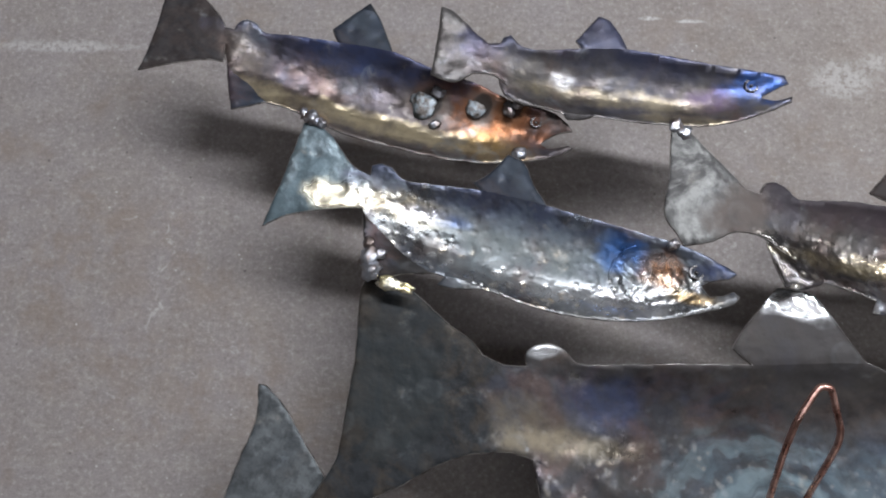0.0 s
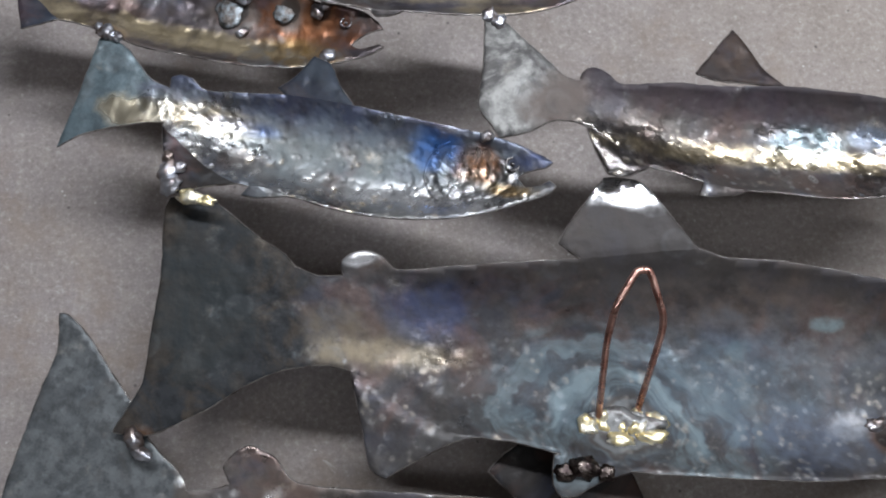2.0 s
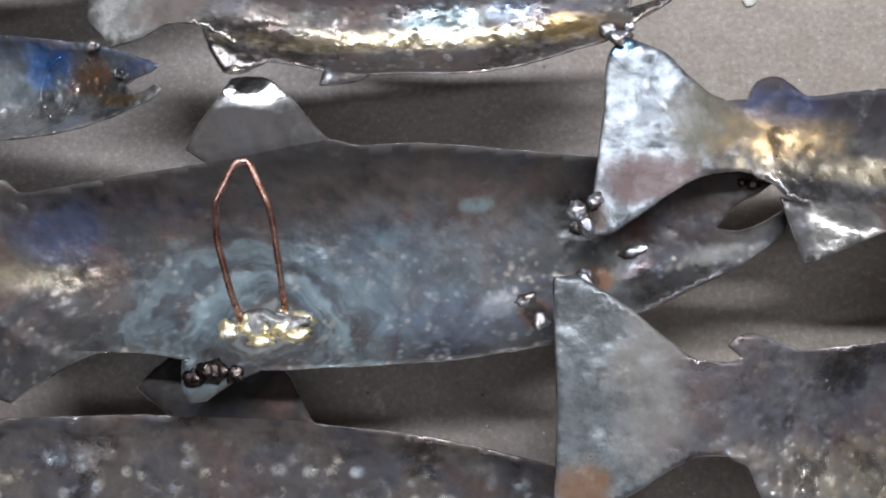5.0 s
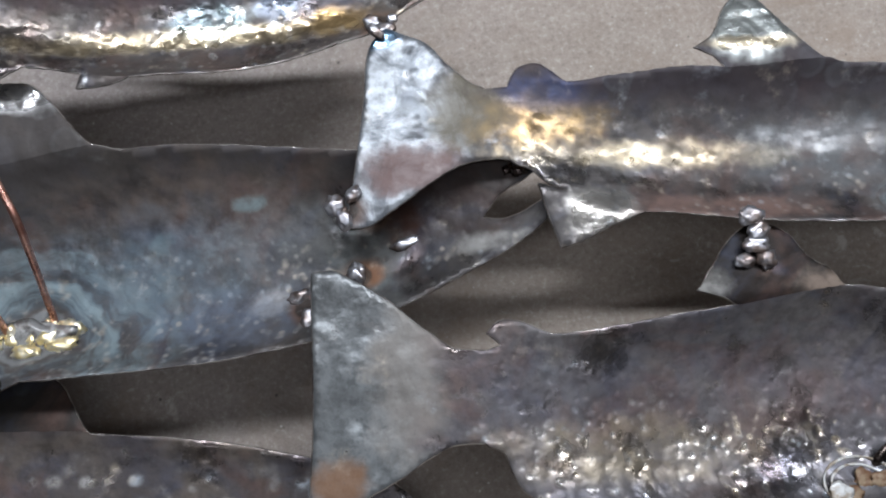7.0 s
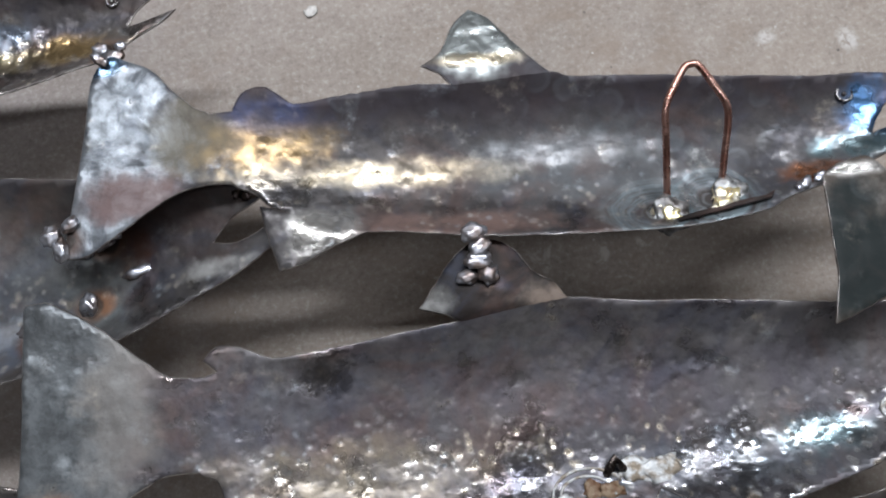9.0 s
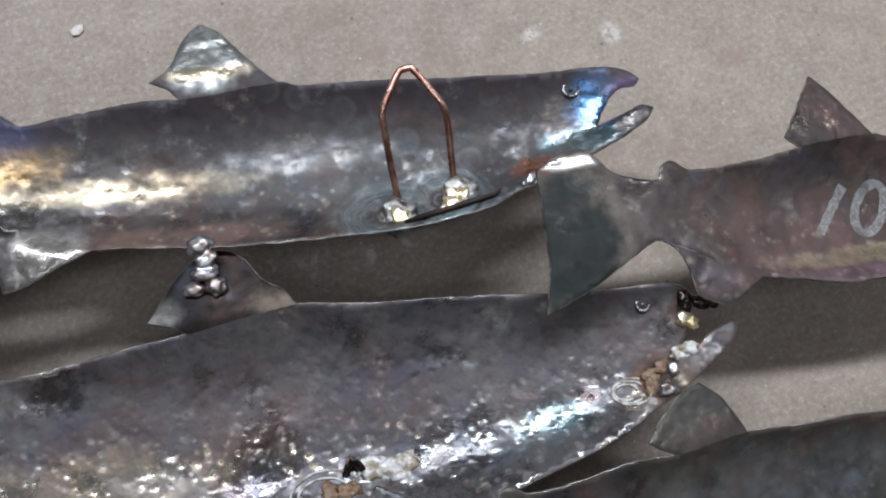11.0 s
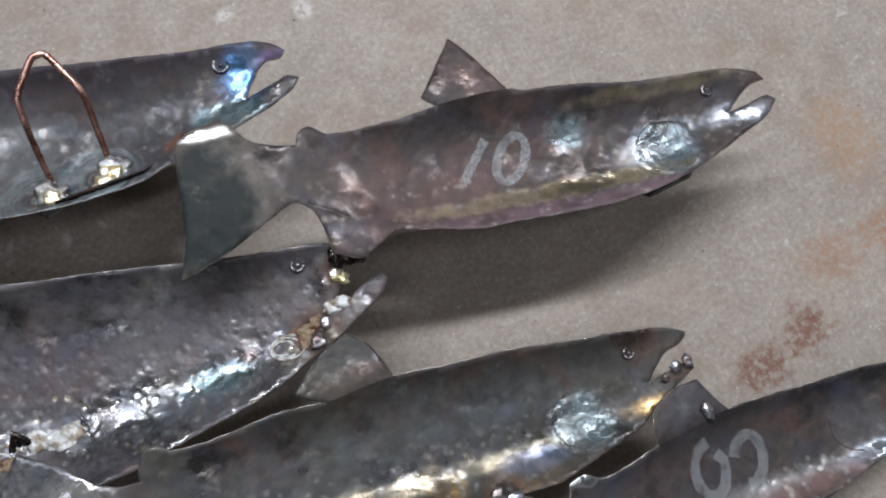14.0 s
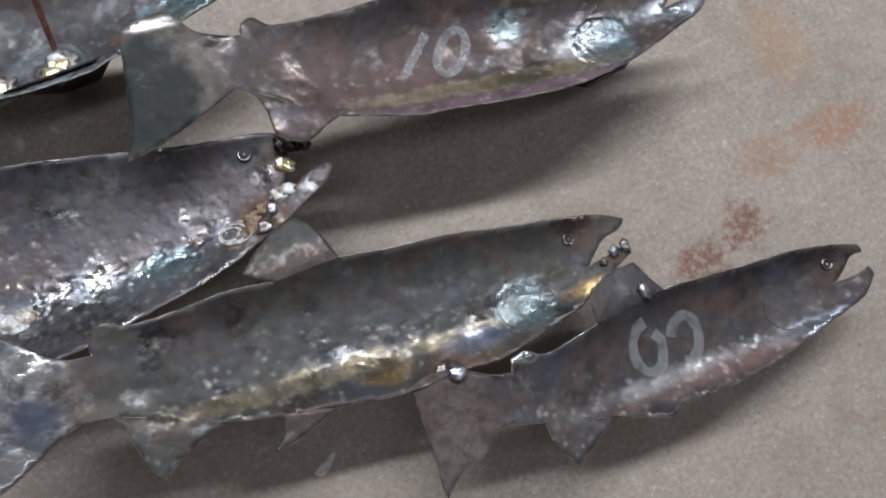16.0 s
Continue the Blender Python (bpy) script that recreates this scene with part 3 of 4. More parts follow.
SHAPES['olive'] = dict(
    at=(0.5789, -0.2164), turn=-6.8, rim=(0.074, 0.044), length=261,
    tail=[(3, 12), (-12, 12), (-22, 16), (-30, 23), (-38, 30), (-50, 37), (-60, 21), (-69, -6), (-78, -31), (-64, -36), (-51, -35), (-38, -28), (-25, -20), (-13, -16), (0, -17)],
    body=[(-12, 12), (-4, 12), (-4, 18), (0, 24), (6, 25), (10, 21), (32, 21), (58, 24), (82, 23), (113, 26), (141, 24), (170, 23), (200, 19), (231, 16), (252, 12), (263, 7), (259, 3), (249, 0), (237, -12), (247, -10), (261, -7), (261, -11), (247, -18), (235, -25), (223, -31), (198, -38), (178, -43), (157, -43), (136, -45), (120, -45), (93, -41), (68, -38), (43, -33), (21, -25), (-1, -17), (-13, -16)],
    dorsal=[(81, 23), (68, 30), (78, 40), (88, 47), (98, 51), (106, 43), (114, 25)],
    anal=[(-1, -17), (5, -32), (8, -43), (12, -50), (24, -42), (43, -33), (21, -25)],
    pelvic=[(69, -38), (68, -46), (61, -53), (75, -50), (92, -42)],
)
SHAPES['sixty'] = dict(
    at=(0.7359, -0.2977), turn=-4.4, rim=(0.055, 0.04), length=222,
    tail=[(9, 8), (-3, 15), (-16, 21), (-27, 23), (-37, 20), (-37, 5), (-37, -12), (-38, -25), (-38, -34), (-31, -27), (-24, -23), (-14, -22), (-7, -14), (2, -11)],
    body=[(2, 12), (12, 10), (14, 16), (22, 18), (30, 13), (42, 14), (63, 18), (87, 21), (102, 23), (128, 22), (155, 20), (179, 19), (203, 15), (219, 10), (220, 6), (213, 6), (206, 0), (199, -5), (211, -5), (220, -3), (221, -7), (211, -16), (192, -21), (163, -28), (136, -33), (112, -34), (89, -34), (82, -37), (56, -28), (17, -17), (1, -12)],
    dorsal=[(63, 18), (65, 32), (79, 40), (94, 41), (98, 31), (103, 23), (83, 20)],
    anal=[(19, -17), (20, -30), (27, -41), (39, -35), (52, -27)],
)


# ---- the fish ----
class Fish:
    """One sheet-steel fish seen from its hollow side. Local axes: u from the tail root to the nose, v to the back, in millimetres."""

    def __init__(self, key, material, label, hollow=0.40, dent=0.22, fins=None, drop=0.08):
        s = SHAPES[key]
        self.shape, self.material, self.seed = s, material, len(bpy.data.objects)
        self.root = new("steel_fish")
        self.root.empty_display_size = 0.02
        slope = math.atan2(s["rim"][1] - s["rim"][0], s["length"] / 1000)
        self.root.matrix_world = pose(*s["at"], s["rim"][0], 0, 0, s["turn"]) @ Matrix.Rotation(-slope, 4, "Y")
        tagged(self.root, label, "metal fish", "welded steel fish")
        self.hollow, self.dent, self.drop = hollow, dent, drop
        self.poly = [tuple(p) for p in smoothed(s["body"], 4.0)]
        self.table = {}
        self.fins = fins or {}
        kinds = [k for k in ("body", "tail", "dorsal", "anal", "pelvic") if k in s]
        made = sheet({k: s[k] for k in kinds}, self.surface)
        self.body = part("body", made["body"], material, self.root)
        for k in kinds[1:]:
            part(k + "_fin", made[k], self.fins.get(k, material), self.root)

    def sides(self, u):
        key = round(u)
        if key not in self.table:
            hits = []
            for k in range(len(self.poly)):
                (x1, y1), (x2, y2) = self.poly[k - 1], self.poly[k]
                if (x1 > key) != (x2 > key):
                    hits.append(y1 + (y2 - y1) * (key - x1) / (x2 - x1))
            self.table[key] = (min(hits), max(hits)) if len(hits) > 1 else None
        return self.table[key]

    def height(self, u, v):
        """The hollow of the body below its rim plane."""
        us = [p[0] for p in self.poly]
        lo, hi = min(us) + 1, max(us) - 1
        acc, n = 0.0, 0
        for du in (-14, -7, 0, 7, 14):
            got = self.sides(min(max(u + du, lo), hi))
            if got:
                mid, half = (got[0] + got[1]) / 2, max((got[1] - got[0]) / 2, 3.0)
                x = min(abs((v - mid) / half), 1.0)
                t = min(1.0, max(0.0, (u - lo + 25) / (0.42 * (hi - lo))))
                s = min(1.0, max(0.0, (hi + 6 - u) / (0.28 * (hi - lo))))
                ends = t * t * (3 - 2 * t) * s * (2 - s)
                acc += -self.hollow * half * ends * (1 - x**3.0)
                n += 1
        wave = noise.noise((u * 0.03, v * 0.04, self.seed)) * 3.0 + noise.noise((u * 0.09, v * 0.09, self.seed + 5.0)) * 0.8
        return (acc / n if n else 0.0) + self.dent * wave

    def surface(self, kind, u, v):
        """The body's hollow runs out into the tail; the other fins lie level with the rim."""
        if kind in ("body", "tail"):
            return self.height(u, v)
        lift = {"dorsal": 0.3, "anal": 0.5, "pelvic": -0.8}[kind]
        got = self.sides(min(max(u, self.poly_lo()), self.poly_hi())) or (v, v)
        out = max(0.0, got[0] - v, v - got[1])
        fall = self.drop * out if kind == "dorsal" else 0.0
        return self.height(u, v) - fall + min(out / 6, 1.0) * (lift + noise.noise((u * 0.03, v * 0.03, self.seed + 8.0)) * 0.8)

    def on(self, u, v, up=0.0):
        got = self.sides(min(max(u, self.poly_lo()), self.poly_hi()))
        flat = not got or not (got[0] <= v <= got[1])
        return Vector((u / 1000, v / 1000, ((0.5 if flat else self.height(u, v)) + up) / 1000))

    def poly_lo(self):
        return min(p[0] for p in self.poly) + 1

    def poly_hi(self):
        return max(p[0] for p in self.poly) - 1

    def local(self, x, y, z):
        return self.root.matrix_world.inverted() @ Vector((x, y, z))

    def eye(self, u, v, r=3.6):
        bm = bmesh.new()
        c = self.on(u, v, 0.15)
        tube([c + Vector((math.cos(a) * r / 1000, math.sin(a) * r / 1000, 0)) for a in (2 * math.pi * k / 14 for k in range(15))], 0.0007, 6, bm)
        lump(c, (r * 0.4 / 1000, r * 0.4 / 1000, 0.0008), 1, 0.1, bm, 1)
        part("eye", bm, RING, self.body, "punched ring-shaped steel eye")

    def weld(self, beads, material=None, label="lumpy shiny weld bead"):
        """beads: u, v, radius in millimetres, lift."""
        for k, (u, v, r, up) in enumerate(beads):
            rnd = random.Random(k * 7 + round(u * 3 + v))
            bm = lump((0, 0, 0), (r * rnd.uniform(0.95, 1.5) / 1000, r * rnd.uniform(0.75, 1.05) / 1000, r * (0.10 if material == PUDDLE else 0.52) / 1000), k + u, 0.45, None, 3)
            bmesh.ops.transform(bm, matrix=Matrix.Translation(self.on(u, v, up)) @ Matrix.Rotation(rnd.uniform(0, 3.1), 4, "Z"), verts=bm.verts)
            part("weld_bead", bm, material or WELD, self.root, label)

    def gill(self, u, v, ru, rv, start=-70, stop=70):
        """A raised, curved ridge behind the head."""
        pts = []
        for k in range(17):
            a = radians(start + (stop - start) * k / 16)
            pts.append(self.on(u - ru * math.cos(a), v + rv * math.sin(a), -0.15))
        part("gill_ridge", tube(pts, 0.0006, 6, None, 0.3, 3), self.material, self.body)

    def chalk_line(self, points, width=3.2, material=None):
        bm = bmesh.new()
        pts = [Vector(p) for p in points]
        last = None
        for k, p in enumerate(pts):
            way = (pts[min(k + 1, len(pts) - 1)] - pts[max(k - 1, 0)]).normalized()
            off = Vector((-way.y, way.x)) * width / 2 * (1 + 0.3 * noise.noise((p.x * 0.4, p.y * 0.4, 3.0)))
            row = [bm.verts.new(self.on(*(p + off * s), 0.45)) for s in (-1, -0.33, 0.33, 1)]
            if last:
                for a in range(3):
                    bm.faces.new((last[a], row[a], row[a + 1], last[a + 1]))
            last = row
        bmesh.ops.recalc_face_normals(bm, faces=bm.faces)
        return part("chalk_digit", bm, material or CHALK, self.body, "hand-drawn white chalk digit")

    def wire_hook(self, points, radius=1.7):
        """A hanging hook of bent copper wire; points in world metres."""
        inv = self.root.matrix_world.inverted()
        pts = [inv @ Vector(p) for p in points]
        return part("wire_hook", tube(rounded(pts, 0.22, 5), radius / 1000, 12), COPPER, self.root, "bent copper wire hanging hook")

    def braze(self, at, sizes, hook, material=BRASS, label="rough yellow brass braze"):
        for k, ((u, v), (a, b, c)) in enumerate(zip(at, sizes)):
            part("braze_lump", lump(self.on(u, v, 0.6), (a / 1000, b / 1000, c / 1000), k + 2.3, 0.6, None, 3), material, hook, label)

    def flux_rings(self, u, v, sizes):
        """Loops of white slag left round a weld."""
        for k, r in enumerate(sizes):
            pts = [self.on(u + k * 1.2 + r * math.cos(a), v + 0.7 * r * math.sin(a), 0.5 + 0.3 * noise.noise((a * 1.5, k, 2.0))) for a in (0.5 * k + 5.2 * j / 20 for j in range(21))]
            part("slag_ring", tube(pts, 0.0006, 6, None, 0.4, k), FLUX, self.root, "thin white ring of weld slag")

    def prop(self, outline, material):
        """A fin folded down under the rim: outline as u, v, height below the rim plane."""
        bm = bmesh.new()
        a = [Vector((u / 1000, v / 1000, z / 1000)) for u, v, z in outline]
        n = (a[1] - a[0]).cross(a[2] - a[0]).normalized() * 0.0006
        f, b = [bm.verts.new(p + n) for p in a], [bm.verts.new(p - n) for p in a]
        bm.faces.new(f)
        bm.faces.new(b[::-1])
        for k in range(len(a)):
            bm.faces.new((f[k - 1], f[k], b[k], b[k - 1]))
        bmesh.ops.recalc_face_normals(bm, faces=bm.faces)
        return part("pelvic_fin", bm, material, self.root, "dark fin folded down to the floor")


def ring(u, v, ru, rv, lean=0.0, start=0, stop=360, n=22):
    return [(u + ru * math.cos(a) + lean * rv * math.sin(a), v + rv * math.sin(a)) for a in (radians(start + (stop - start) * k / n) for k in range(n + 1))]


BLUED = steel("blued_steel", (0.11, 0.135, 0.17), (0.07, 0.082, 0.12), rough=0.36, bright=0.12, metal=0.2)
BROWN = steel("brown_steel", (0.15, 0.105, 0.085), (0.10, 0.085, 0.085), rough=0.36, bright=0.08, metal=0.12)
# black holds both soot by the weld and shade from the fish above
SOOTED_SHADED = steel("sooted_shaded_steel", (0.045, 0.034, 0.030), (0.03, 0.026, 0.025), ((152, 42, 16, 9, 0.85, (0.24, 0.19, 0.155)), (100, 43, 9, 8, 0.85, (0.28, 0.28, 0.27))), rough=0.4, bright=0.02, metal=0.1)
DARK = steel("dark_steel", (0.075, 0.068, 0.064), (0.05, 0.046, 0.045), rough=0.4, bright=0.065)

# long thin STRAW and SILVER spots on the fish imitate belly highlights
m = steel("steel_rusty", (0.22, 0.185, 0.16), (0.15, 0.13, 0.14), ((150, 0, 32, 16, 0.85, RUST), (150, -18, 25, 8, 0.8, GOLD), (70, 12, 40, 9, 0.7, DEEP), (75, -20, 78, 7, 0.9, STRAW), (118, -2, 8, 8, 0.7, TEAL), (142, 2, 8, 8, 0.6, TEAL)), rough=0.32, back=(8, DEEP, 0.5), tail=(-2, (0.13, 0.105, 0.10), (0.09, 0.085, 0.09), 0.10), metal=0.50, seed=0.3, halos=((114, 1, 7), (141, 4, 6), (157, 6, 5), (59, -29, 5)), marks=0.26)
f = Fish("rusty_head", m, "heat-stained steel fish with a rusty orange head", fins=dict(anal=BLUED, dorsal=BLUED))
f.eye(171, 2, 2.6)
f.weld([(111, -1, 7.5, 0.5), (139, 4, 6.5, 0.3)], PUDDLE, "flat grey torch puddle")
f.weld([(117, 6, 3.4, 1), (120, -11, 2.6, 0.8), (156, 5, 3.4, 1.5), (160, 8, 2.4, 1), (59, -29, 4.0, 1), (54, -27, 2.2, 1), (65, -30, 2.4, 1), (167, -18, 3.6, 1.5)])

m = steel("steel_blue_head", (0.22, 0.20, 0.185), (0.17, 0.16, 0.19), ((145, 0, 18, 9, 0.85, BLUE), (122, -8, 16, 8, 0.5, VIOLET), (70, -12, 50, 6, 0.5, STRAW), (45, -6, 7, 7, 0.5, SILVER), (110, -22, 26, 4, 0.6, STRAW)), rough=0.32, back=(6, DEEP, 0.4), tail=(-4, (0.20, 0.18, 0.175), (0.27, 0.25, 0.24), 0.50), metal=0.45, seed=1.1)
f = Fish("blue_head", m, "slender steel fish with a heat-blued head")
f.eye(142, 2, 3.2)
f.weld([(103, -27, 3.0, 0.5), (108, -30, 3.4, 0)])

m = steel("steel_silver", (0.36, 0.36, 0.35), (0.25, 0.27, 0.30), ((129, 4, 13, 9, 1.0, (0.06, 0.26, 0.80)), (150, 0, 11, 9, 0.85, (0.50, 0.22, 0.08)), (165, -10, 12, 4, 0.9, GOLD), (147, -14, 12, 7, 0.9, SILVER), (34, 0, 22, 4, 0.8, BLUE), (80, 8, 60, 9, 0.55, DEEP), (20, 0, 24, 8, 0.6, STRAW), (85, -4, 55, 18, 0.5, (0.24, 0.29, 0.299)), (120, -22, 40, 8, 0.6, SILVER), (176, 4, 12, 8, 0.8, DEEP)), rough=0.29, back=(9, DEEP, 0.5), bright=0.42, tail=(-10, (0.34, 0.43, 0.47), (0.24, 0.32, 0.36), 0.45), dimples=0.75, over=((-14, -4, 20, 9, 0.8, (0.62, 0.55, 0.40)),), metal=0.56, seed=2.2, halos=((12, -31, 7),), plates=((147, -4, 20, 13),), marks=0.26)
f = Fish("silver", m, "bright silvery steel fish with a blue and orange gill spot", fins=dict(anal=DARK, dorsal=BLUED))
f.eye(166, 3, 3.2)
f.gill(140, -5, 14, 15)
f.weld([(152, 13, 3.4, 1.5), (10, -31, 4.4, 1), (13, -37, 4.6, 1), (8, -24, 3.0, 1), (15, -28, 3.0, 1)])
f.braze([(24, -41), (31, -41)], [(7, 3.2, 1.5), (5, 2.5, 1.2)], f.root, BRASS, "smear of pale brass braze")

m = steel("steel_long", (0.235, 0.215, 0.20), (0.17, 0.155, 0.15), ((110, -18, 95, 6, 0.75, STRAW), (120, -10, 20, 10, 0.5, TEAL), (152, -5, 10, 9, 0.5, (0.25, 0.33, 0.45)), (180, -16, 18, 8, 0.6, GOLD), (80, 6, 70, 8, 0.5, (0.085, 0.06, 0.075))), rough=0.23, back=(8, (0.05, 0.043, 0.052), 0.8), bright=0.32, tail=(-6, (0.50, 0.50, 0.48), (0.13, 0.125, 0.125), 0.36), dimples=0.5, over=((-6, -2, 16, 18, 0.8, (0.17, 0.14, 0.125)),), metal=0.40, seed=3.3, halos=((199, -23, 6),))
f = Fish("long", m, "long brown steel fish with a belly highlight painted gold", fins=dict(dorsal=BROWN))
f.eye(201, 5, 2.6)
f.weld([(196, -21, 4.2, 1.5), (201, -26, 4.0, 0.5), (205, -21, 2.6, 1)])

# pale jaw, dorsal-tip and belly spots put highlights into the colour here
m = steel("steel_hook_big", (0.155, 0.145, 0.14), (0.115, 0.115, 0.13), ((155, -28, 70, 30, 0.55, (0.10, 0.145, 0.18)), (14, -10, 34, 16, 0.7, (0.15, 0.125, 0.09)), (55, 8, 22, 16, 0.5, DEEP), (254, -35, 12, 6, 0.45, SILVER), (40, -14, 42, 7, 0.22, STRAW), (215, 18, 60, 14, 0.35, (0.20, 0.15, 0.12)), (205, -3, 6, 6, 0.4, (0.2, 0.29, 0.30)), (208, -16, 48, 30, 0.5, (0.11, 0.15, 0.19)), (262, -6, 40, 22, 0.3, (0.20, 0.22, 0.23)), (300, -22, 18, 24, 0.45, (0.21, 0.24, 0.24)), (240, -42, 40, 14, 0.5, (0.13, 0.16, 0.22)), (246, 12, 9, 4, 0.7, (0.2, 0.28, 0.30)), (343, 3, 32, 20, 0.85, (0.042, 0.03, 0.028)), (316, -6, 9, 12, 0.8, (0.05, 0.022, 0.014)), (300, -27, 6, 7, 0.7, (0.28, 0.12, 0.05)), (362, -20, 26, 5, 0.8, (0.30, 0.30, 0.29))), rough=0.23, back=(24, (0.10, 0.088, 0.08), 0.5), rings=((147, -42, 54),), bright=0.125, tail=(0, (0.070, 0.076, 0.084), (0.12, 0.10, 0.082), 0.12), dimples=0.2, over=((-48, 6, 26, 42, 0.75, (0.030, 0.036, 0.038)), (152, 68, 26, 9, 0.95, SILVER), (22, 30, 10, 4, 0.6, SILVER)), metal=0.20, seed=4.4, halos=((270, -40, 5), (295, -27, 5.5), (304, 2, 6), (-69, -60, 5)))
f = Fish("hook_big", m, "large dark steel fish with a copper hanging hook", hollow=0.42, drop=0.0)
hook = f.wire_hook([(0.1612, -0.0310, 0.047), (0.1609, -0.0200, 0.060), (0.1622, 0.0020, 0.080), (0.1657, 0.0155, 0.089), (0.1762, 0.0302, 0.0908), (0.1818, 0.0302, 0.0908), (0.1876, 0.0080, 0.0842), (0.1810, -0.0250, 0.047), (0.1800, -0.0300, 0.042)], 1.6)
spots = [(f.local(x, y, 0.05).x * 1000, f.local(x, y, 0.05).y * 1000) for x, y in ((0.1545, -0.0335), (0.1625, -0.0315), (0.1690, -0.0405), (0.1780, -0.0355), (0.1870, -0.0345), (0.1845, -0.0405), (0.1720, -0.0350), (0.1790, -0.0300))]
f.braze([(spots[2][0] + 2, spots[2][1] + 3)], [(21, 10, 0.35)], f.root, GLAZE, "glassy grey flux pool")
f.braze(spots, [(5, 4.8, 2.6), (4.2, 5.4, 3.0), (6.5, 3.6, 2.2), (4.8, 4.8, 3.0), (6.6, 5.0, 2.4), (6.4, 3.8, 2.2), (4.4, 3.4, 2.0), (2.6, 3.8, 3.0)], hook)
f.weld([(267, -34, 3.6, 0), (272, -46, 4.4, 0), (294, -27, 5.2, 0.5), (293, -2, 3.6, 1), (302, 0, 4.0, 3), (307, 4, 4.0, 4), (317, -15, 4.4, -0.5)])
f.weld([(-71, -58, 4.6, 1), (-67, -64, 3.6, 0)])
f.weld([(372, 11, 3.0, 0), (366, 12, 2.6, 0)], BURNT, "dark burnt weld lump")
f.weld([(128, -60, 5.0, 0), (138, -62, 4.0, -1), (120, -62, 4.0, -1)], BURNT, "dark burnt weld lump")

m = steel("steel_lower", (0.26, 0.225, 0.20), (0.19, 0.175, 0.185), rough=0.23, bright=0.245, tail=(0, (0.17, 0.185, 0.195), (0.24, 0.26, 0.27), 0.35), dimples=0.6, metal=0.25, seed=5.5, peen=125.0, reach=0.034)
# dark dorsal: the shade of hook_big above it is put into the material
f = Fish("lower", m, "mottled dark steel fish with a blue-grey tail", hollow=0.14, fins=dict(dorsal=DARK))

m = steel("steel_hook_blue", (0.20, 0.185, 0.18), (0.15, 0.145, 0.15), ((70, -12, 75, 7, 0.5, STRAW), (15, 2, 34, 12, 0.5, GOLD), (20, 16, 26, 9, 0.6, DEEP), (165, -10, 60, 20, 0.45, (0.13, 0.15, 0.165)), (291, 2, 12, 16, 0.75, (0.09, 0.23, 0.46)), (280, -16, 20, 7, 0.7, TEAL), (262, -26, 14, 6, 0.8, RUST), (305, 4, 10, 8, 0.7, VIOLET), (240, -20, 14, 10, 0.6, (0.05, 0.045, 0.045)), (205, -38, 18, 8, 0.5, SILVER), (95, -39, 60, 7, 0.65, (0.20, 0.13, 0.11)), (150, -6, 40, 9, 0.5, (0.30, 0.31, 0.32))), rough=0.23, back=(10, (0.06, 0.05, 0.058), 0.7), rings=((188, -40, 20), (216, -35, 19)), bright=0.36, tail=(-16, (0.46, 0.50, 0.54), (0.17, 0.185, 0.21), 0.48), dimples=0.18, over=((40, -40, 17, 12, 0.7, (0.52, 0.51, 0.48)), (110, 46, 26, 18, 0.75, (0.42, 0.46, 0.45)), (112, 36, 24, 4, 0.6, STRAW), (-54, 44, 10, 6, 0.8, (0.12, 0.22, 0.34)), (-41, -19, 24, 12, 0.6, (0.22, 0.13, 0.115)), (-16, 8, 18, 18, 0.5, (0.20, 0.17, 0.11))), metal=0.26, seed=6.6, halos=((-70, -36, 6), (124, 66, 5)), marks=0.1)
f = Fish("hook_blue", m, "steel fish with a blue-tinted head and copper hook")
f.eye(281, 9, 3.6)
hook = f.wire_hook([(0.5803, -0.0650, 0.0555), (0.5800, -0.0560, 0.0640), (0.5815, -0.0370, 0.0790), (0.5832, -0.0232, 0.0865), (0.5960, -0.0085, 0.0897), (0.6020, -0.0085, 0.0897), (0.6112, -0.0300, 0.0850), (0.6074, -0.0560, 0.0600), (0.6072, -0.0630, 0.0560)], 1.6)
spots = [(f.local(x, y, 0.06).x * 1000, f.local(x, y, 0.06).y * 1000) for x, y in ((0.578, -0.066), (0.574, -0.063), (0.604, -0.062), (0.608, -0.064), (0.602, -0.067))]
for k in (0, 3):
    f.braze([spots[k]], [(9, 8, 0.3)], f.root, GLAZE, "glassy grey flux pool")
f.braze(spots, [(4.5, 4, 1.8), (3.6, 3.6, 1.6), (4.4, 5, 2.0), (4, 4.4, 2.4), (5, 3.4, 1.6)], hook, label="pale brass braze")
f.weld([(-55, 46, 3.0, 1), (-74, -34, 4.0, 0.5), (-66, -30, 3.4, 1), (-70, -40, 4.2, 0), (254, -33, 3.4, 1), (262, -30, 2.6, 1)])
f.prop([(196, -46, -1.5), (238, -38, -1.5), (247, -30, -12), (226, -14, -70.5), (206, -18, -70.5), (192, -38, -20)], DARK)

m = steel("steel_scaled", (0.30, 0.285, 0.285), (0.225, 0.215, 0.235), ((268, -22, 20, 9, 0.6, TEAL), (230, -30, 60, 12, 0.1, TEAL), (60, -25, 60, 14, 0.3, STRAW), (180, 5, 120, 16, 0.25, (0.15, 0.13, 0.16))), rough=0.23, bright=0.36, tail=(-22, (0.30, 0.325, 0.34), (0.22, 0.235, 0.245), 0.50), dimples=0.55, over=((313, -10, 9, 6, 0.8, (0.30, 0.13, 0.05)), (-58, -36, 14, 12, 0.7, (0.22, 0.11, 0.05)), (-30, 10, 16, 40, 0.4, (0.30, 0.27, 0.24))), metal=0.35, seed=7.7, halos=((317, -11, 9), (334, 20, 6)))
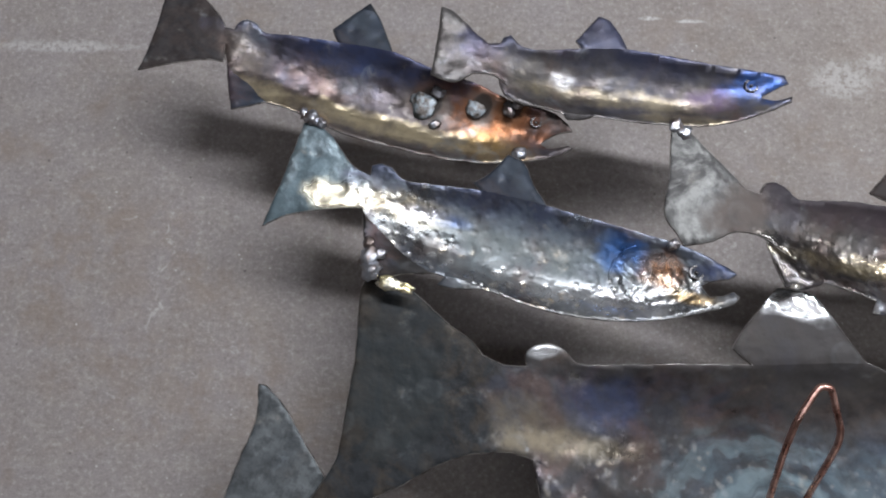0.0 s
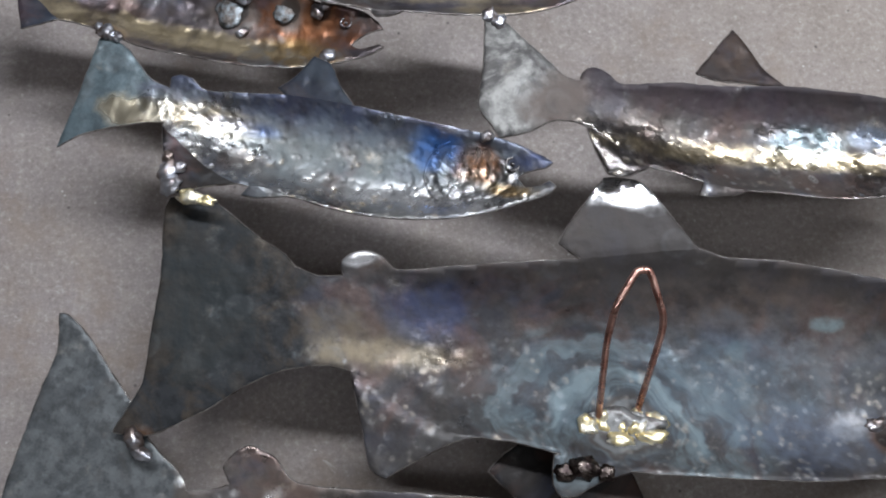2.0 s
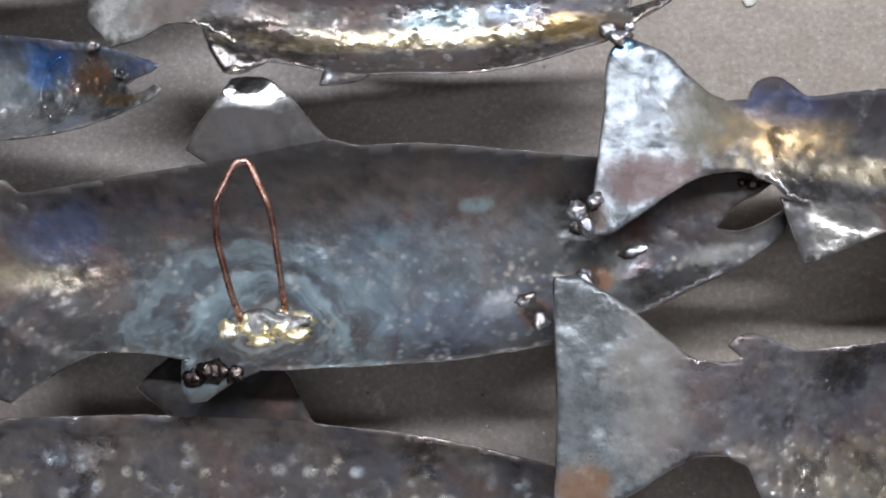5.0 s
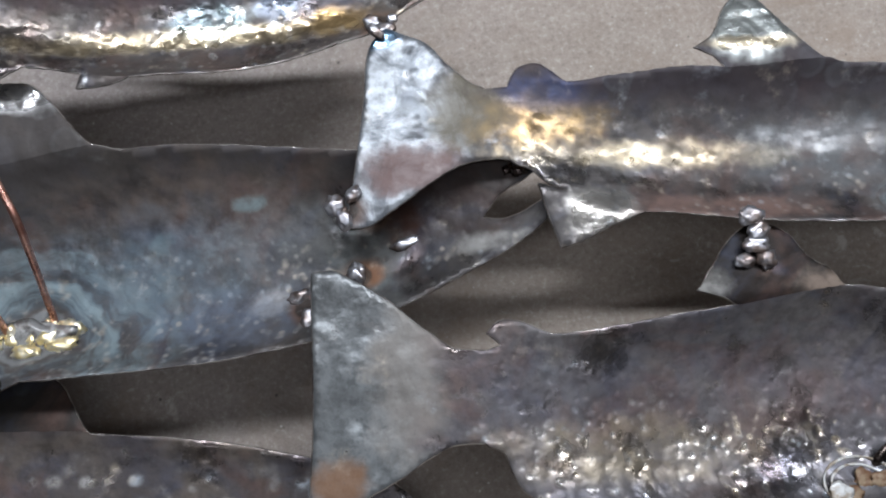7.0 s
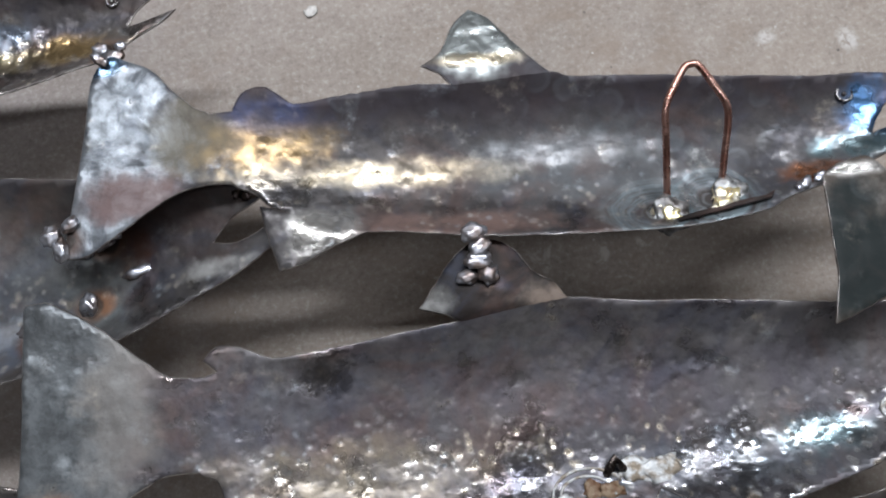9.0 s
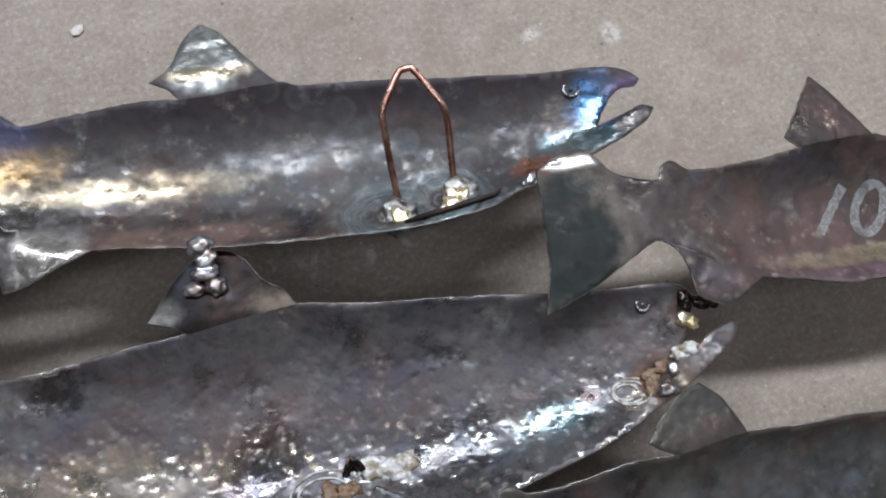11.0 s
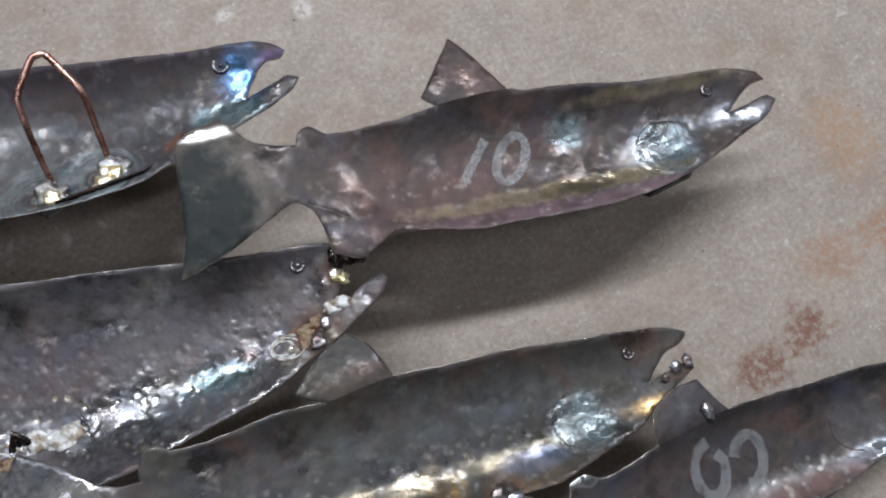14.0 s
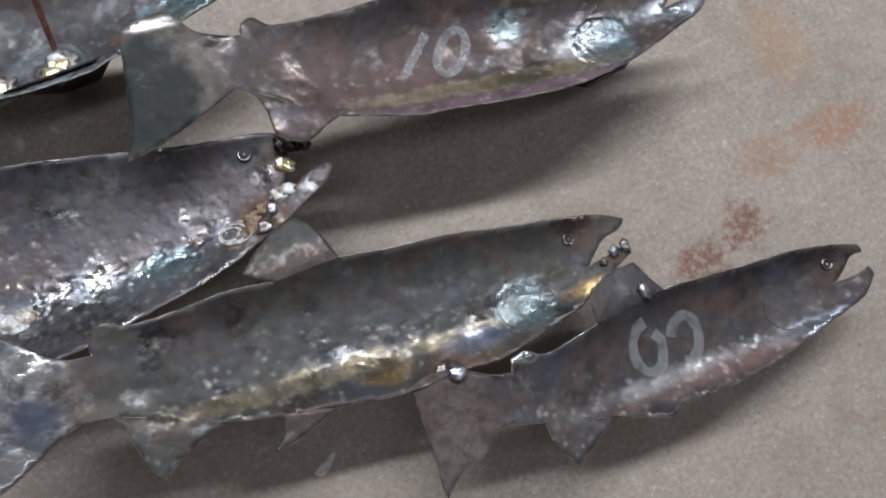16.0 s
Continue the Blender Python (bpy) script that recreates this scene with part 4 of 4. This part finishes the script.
f = Fish("scaled_big", m, "large grey steel fish with a hammered, scaly belly", hollow=0.40, fins=dict(dorsal=SOOTED_SHADED))
f.eye(314, 24, 3.0)
bm = tube([f.local(x, y, z) for x, y, z in ((0.519, -0.174, 0.036), (0.521, -0.166, 0.046), (0.5252, -0.1605, 0.0524), (0.529, -0.166, 0.046), (0.531, -0.174, 0.036))], 0.0022, 10)
hook = part("wire_hook", bm, BURNT, f.root, "soot-black wire hanging hook")
spots = [(f.local(x, y, 0.04).x * 1000, f.local(x, y, 0.04).y * 1000) for x, y in ((0.534, -0.168), (0.543, -0.171), (0.512, -0.171), (0.505, -0.176), (0.52, -0.173))]
f.braze([spots[0], spots[1], (spots[1][0] + 4, spots[1][1] + 2)], [(9, 5.5, 1.0), (9, 6.5, 0.9), (7, 5, 0.8)], hook, FLUX, "white crusty flux")
f.braze(spots[2:], [(4, 4.5, 0.7), (4, 4.5, 0.6), (6, 3.5, 0.7)], hook, SCORCH, "scorched brown flux")
f.braze([(spots[3][0] - 6, spots[3][1] - 1)], [(6, 6, 0.8)], hook, FLUX, "white crusty flux")
f.flux_rings(spots[2][0] - 2, spots[2][1] - 2, (12, 16.5))
f.weld([(120, 72, 4.6, 3), (122, 66, 4.4, 3), (121, 60, 4.6, 2), (125, 54, 4.2, 1), (116, 53, 3.8, 1)])
f.weld([(317, -15, 3.6, 1), (322, -7, 3.4, 1)], WELD)
f.flux_rings(300, -14, (5.0, 7.0, 8.5))
f.braze([(311, -14), (313, -8), (318, -5)], [(3.4, 4.5, 0.8), (5, 3.4, 0.7), (4.5, 3, 0.7)], f.root, SCORCH, "scorched brown flux")
f.braze([(327, 0), (331, 2)], [(5.5, 3.2, 0.9), (4.5, 3, 0.8)], f.root, FLUX, "white crusty flux")
f.weld([(332, 24, 4.2, 2), (338, 21, 4.0, 3), (344, 22, 3.6, 2)], BURNT, "dark burnt weld lump")
f.braze([(331, 15), (334, 13)], [(4, 3, 1.5), (3, 3, 1.5)], f.root, BRASS, "drop of brass braze")

m = steel("steel_ten", (0.185, 0.155, 0.145), (0.15, 0.125, 0.12), ((187, -20, 18, 14, 0.5, (0.24, 0.35, 0.41)), (170, -20, 14, 8, 0.3, SILVER), (120, -40, 100, 6, 0.7, (0.19, 0.125, 0.15)), (120, -30, 75, 5, 0.65, STRAW), (228, -10, 22, 7, 0.7, (0.35, 0.38, 0.42)), (140, 0, 14, 10, 0.5, TEAL), (60, -20, 50, 24, 0.35, (0.22, 0.14, 0.13)), (190, 12, 50, 4, 0.3, STRAW)), rough=0.23, bright=0.18, tail=(-14, (0.24, 0.20, 0.17), (0.32, 0.30, 0.27), 0.15), over=((-20, -4, 6, 24, 0.35, (0.24, 0.21, 0.19)), (-43, -12, 24, 40, 1.0, (0.020, 0.026, 0.026)), (-40, 27, 18, 4, 0.8, (0.50, 0.49, 0.47))), dimples=0.2, metal=0.12, seed=8.8, plates=((188, -20, 17, 15),))
f = Fish("ten", m, "brown steel fish with a chalked price of ten", hollow=0.34)
f.eye(217, 6, 2.8)
f.gill(190, -19, 18, 15)
f.chalk_line([(78 + 17 * k / 10, -18 + 21 * k / 10) for k in range(11)], 4.6)
f.chalk_line(ring(106, -9, 7.6, 11.5, 0.42), 4.4)
f.prop([(168, -44, -3), (192, -38, -3), (198, -33, -8), (188, -8, -66), (172, -14, -66)], DARK)

m = steel("steel_olive", (0.175, 0.165, 0.145), (0.135, 0.132, 0.125), ((200, -21, 16, 14, 0.6, (0.25, 0.34, 0.37)), (168, -31, 16, 6, 0.9, (0.20, 0.28, 0.45)), (122, -33, 12, 7, 0.6, GOLD), (95, -26, 85, 6, 0.4, STRAW), (165, -36, 16, 10, 0.6, (0.20, 0.13, 0.07)), (235, -22, 16, 5, 0.6, GOLD), (110, 0, 90, 16, 0.3, (0.15, 0.17, 0.18))), rough=0.23, bright=0.24, tail=(-14, (0.15, 0.16, 0.18), (0.42, 0.40, 0.41), 0.50), dimples=0.2, over=((-29, 14, 9, 8, 0.8, (0.50, 0.50, 0.50)), (-34, -8, 9, 9, 0.8, (0.04, 0.05, 0.08)), (-45, -28, 14, 8, 0.7, (0.52, 0.51, 0.52)), (-58, -10, 10, 16, 0.6, (0.40, 0.39, 0.40))), metal=0.22, seed=9.9, halos=((150, -42, 7), (252, -9, 4)), plates=((200, -21, 15, 14),))
f = Fish("olive", m, "olive-grey steel fish with a pale gill plate")
f.eye(232, 5, 2.8)
f.gill(200, -20, 15, 15)
f.weld([(252, -8, 3.0, 1), (258, -7, 3.2, 2), (245, -12, 2.6, 1), (152, -44, 4.0, 1), (146, -40, 3.2, 0)])

m = steel("steel_sixty", (0.175, 0.155, 0.145), (0.14, 0.13, 0.135), ((172, -8, 17, 14, 0.4, (0.12, 0.12, 0.13)), (180, -22, 30, 5, 0.8, (0.40, 0.44, 0.50)), (120, -26, 60, 6, 0.5, (0.28, 0.17, 0.15)), (90, -20, 60, 5, 0.22, SILVER)), rough=0.23, bright=0.18, tail=(-2, (0.20, 0.15, 0.14), (0.26, 0.21, 0.20), 0.20), dimples=0.2, metal=0.12, seed=11.3, over=((21, 17, 9, 5, 0.85, (0.34, 0.37, 0.39)),))
f = Fish("sixty", m, "dull steel fish with a chalked price of sixty", hollow=0.34)
f.eye(199, 6, 2.8)
f.gill(172, -8, 16, 13)
f.chalk_line([(89, 11), (84, 9), (80, 4), (78, -2), (78, -8), (81, -13), (86, -15), (91, -12), (94, -6), (95, 0), (92, 4)], 5.6, FAINT)
f.chalk_line(ring(108, -4, 8.0, 11.5, 0.2, 165, -110), 5.4, FAINT)
f.weld([(92, 26, 3.0, 1)])


# ---- loose chips on the floor ----
PALE = simple("pale_chip", (0.72, 0.70, 0.66), 0.7, 0.0, (0.55, 0.53, 0.50), 300, 0.4)


def chip(x, y, turn, outline, label):
    bm = sheet({"chip": outline}, lambda kind, u, v: 1.2 + noise.noise((u * 0.3, v * 0.3, x * 40)) * 0.5, 1.1, 1.6)["chip"]
    ob = part("paint_chip", bm, PALE, None)
    ob.matrix_world = pose(x, y, 0.0, 0, 0, turn)
    for p in ob.data.polygons:
        p.material_index = 0
    tagged(ob, label, "chip")


chip(0.4457, 0.1075, 20, [(-3.5, -1.5), (-1, -3), (2.5, -2), (3.5, 1), (1, 3), (-1.5, 1.5), (-3, 2.5)], "small white paint chip lying on concrete")
chip(0.6468, -0.2922, -15, [(-6, -3), (-3, -5), (1, -3), (4, 1), (7, 6), (4, 6.5), (0, 2), (-3, 0)], "pale flaky chip lying on concrete")
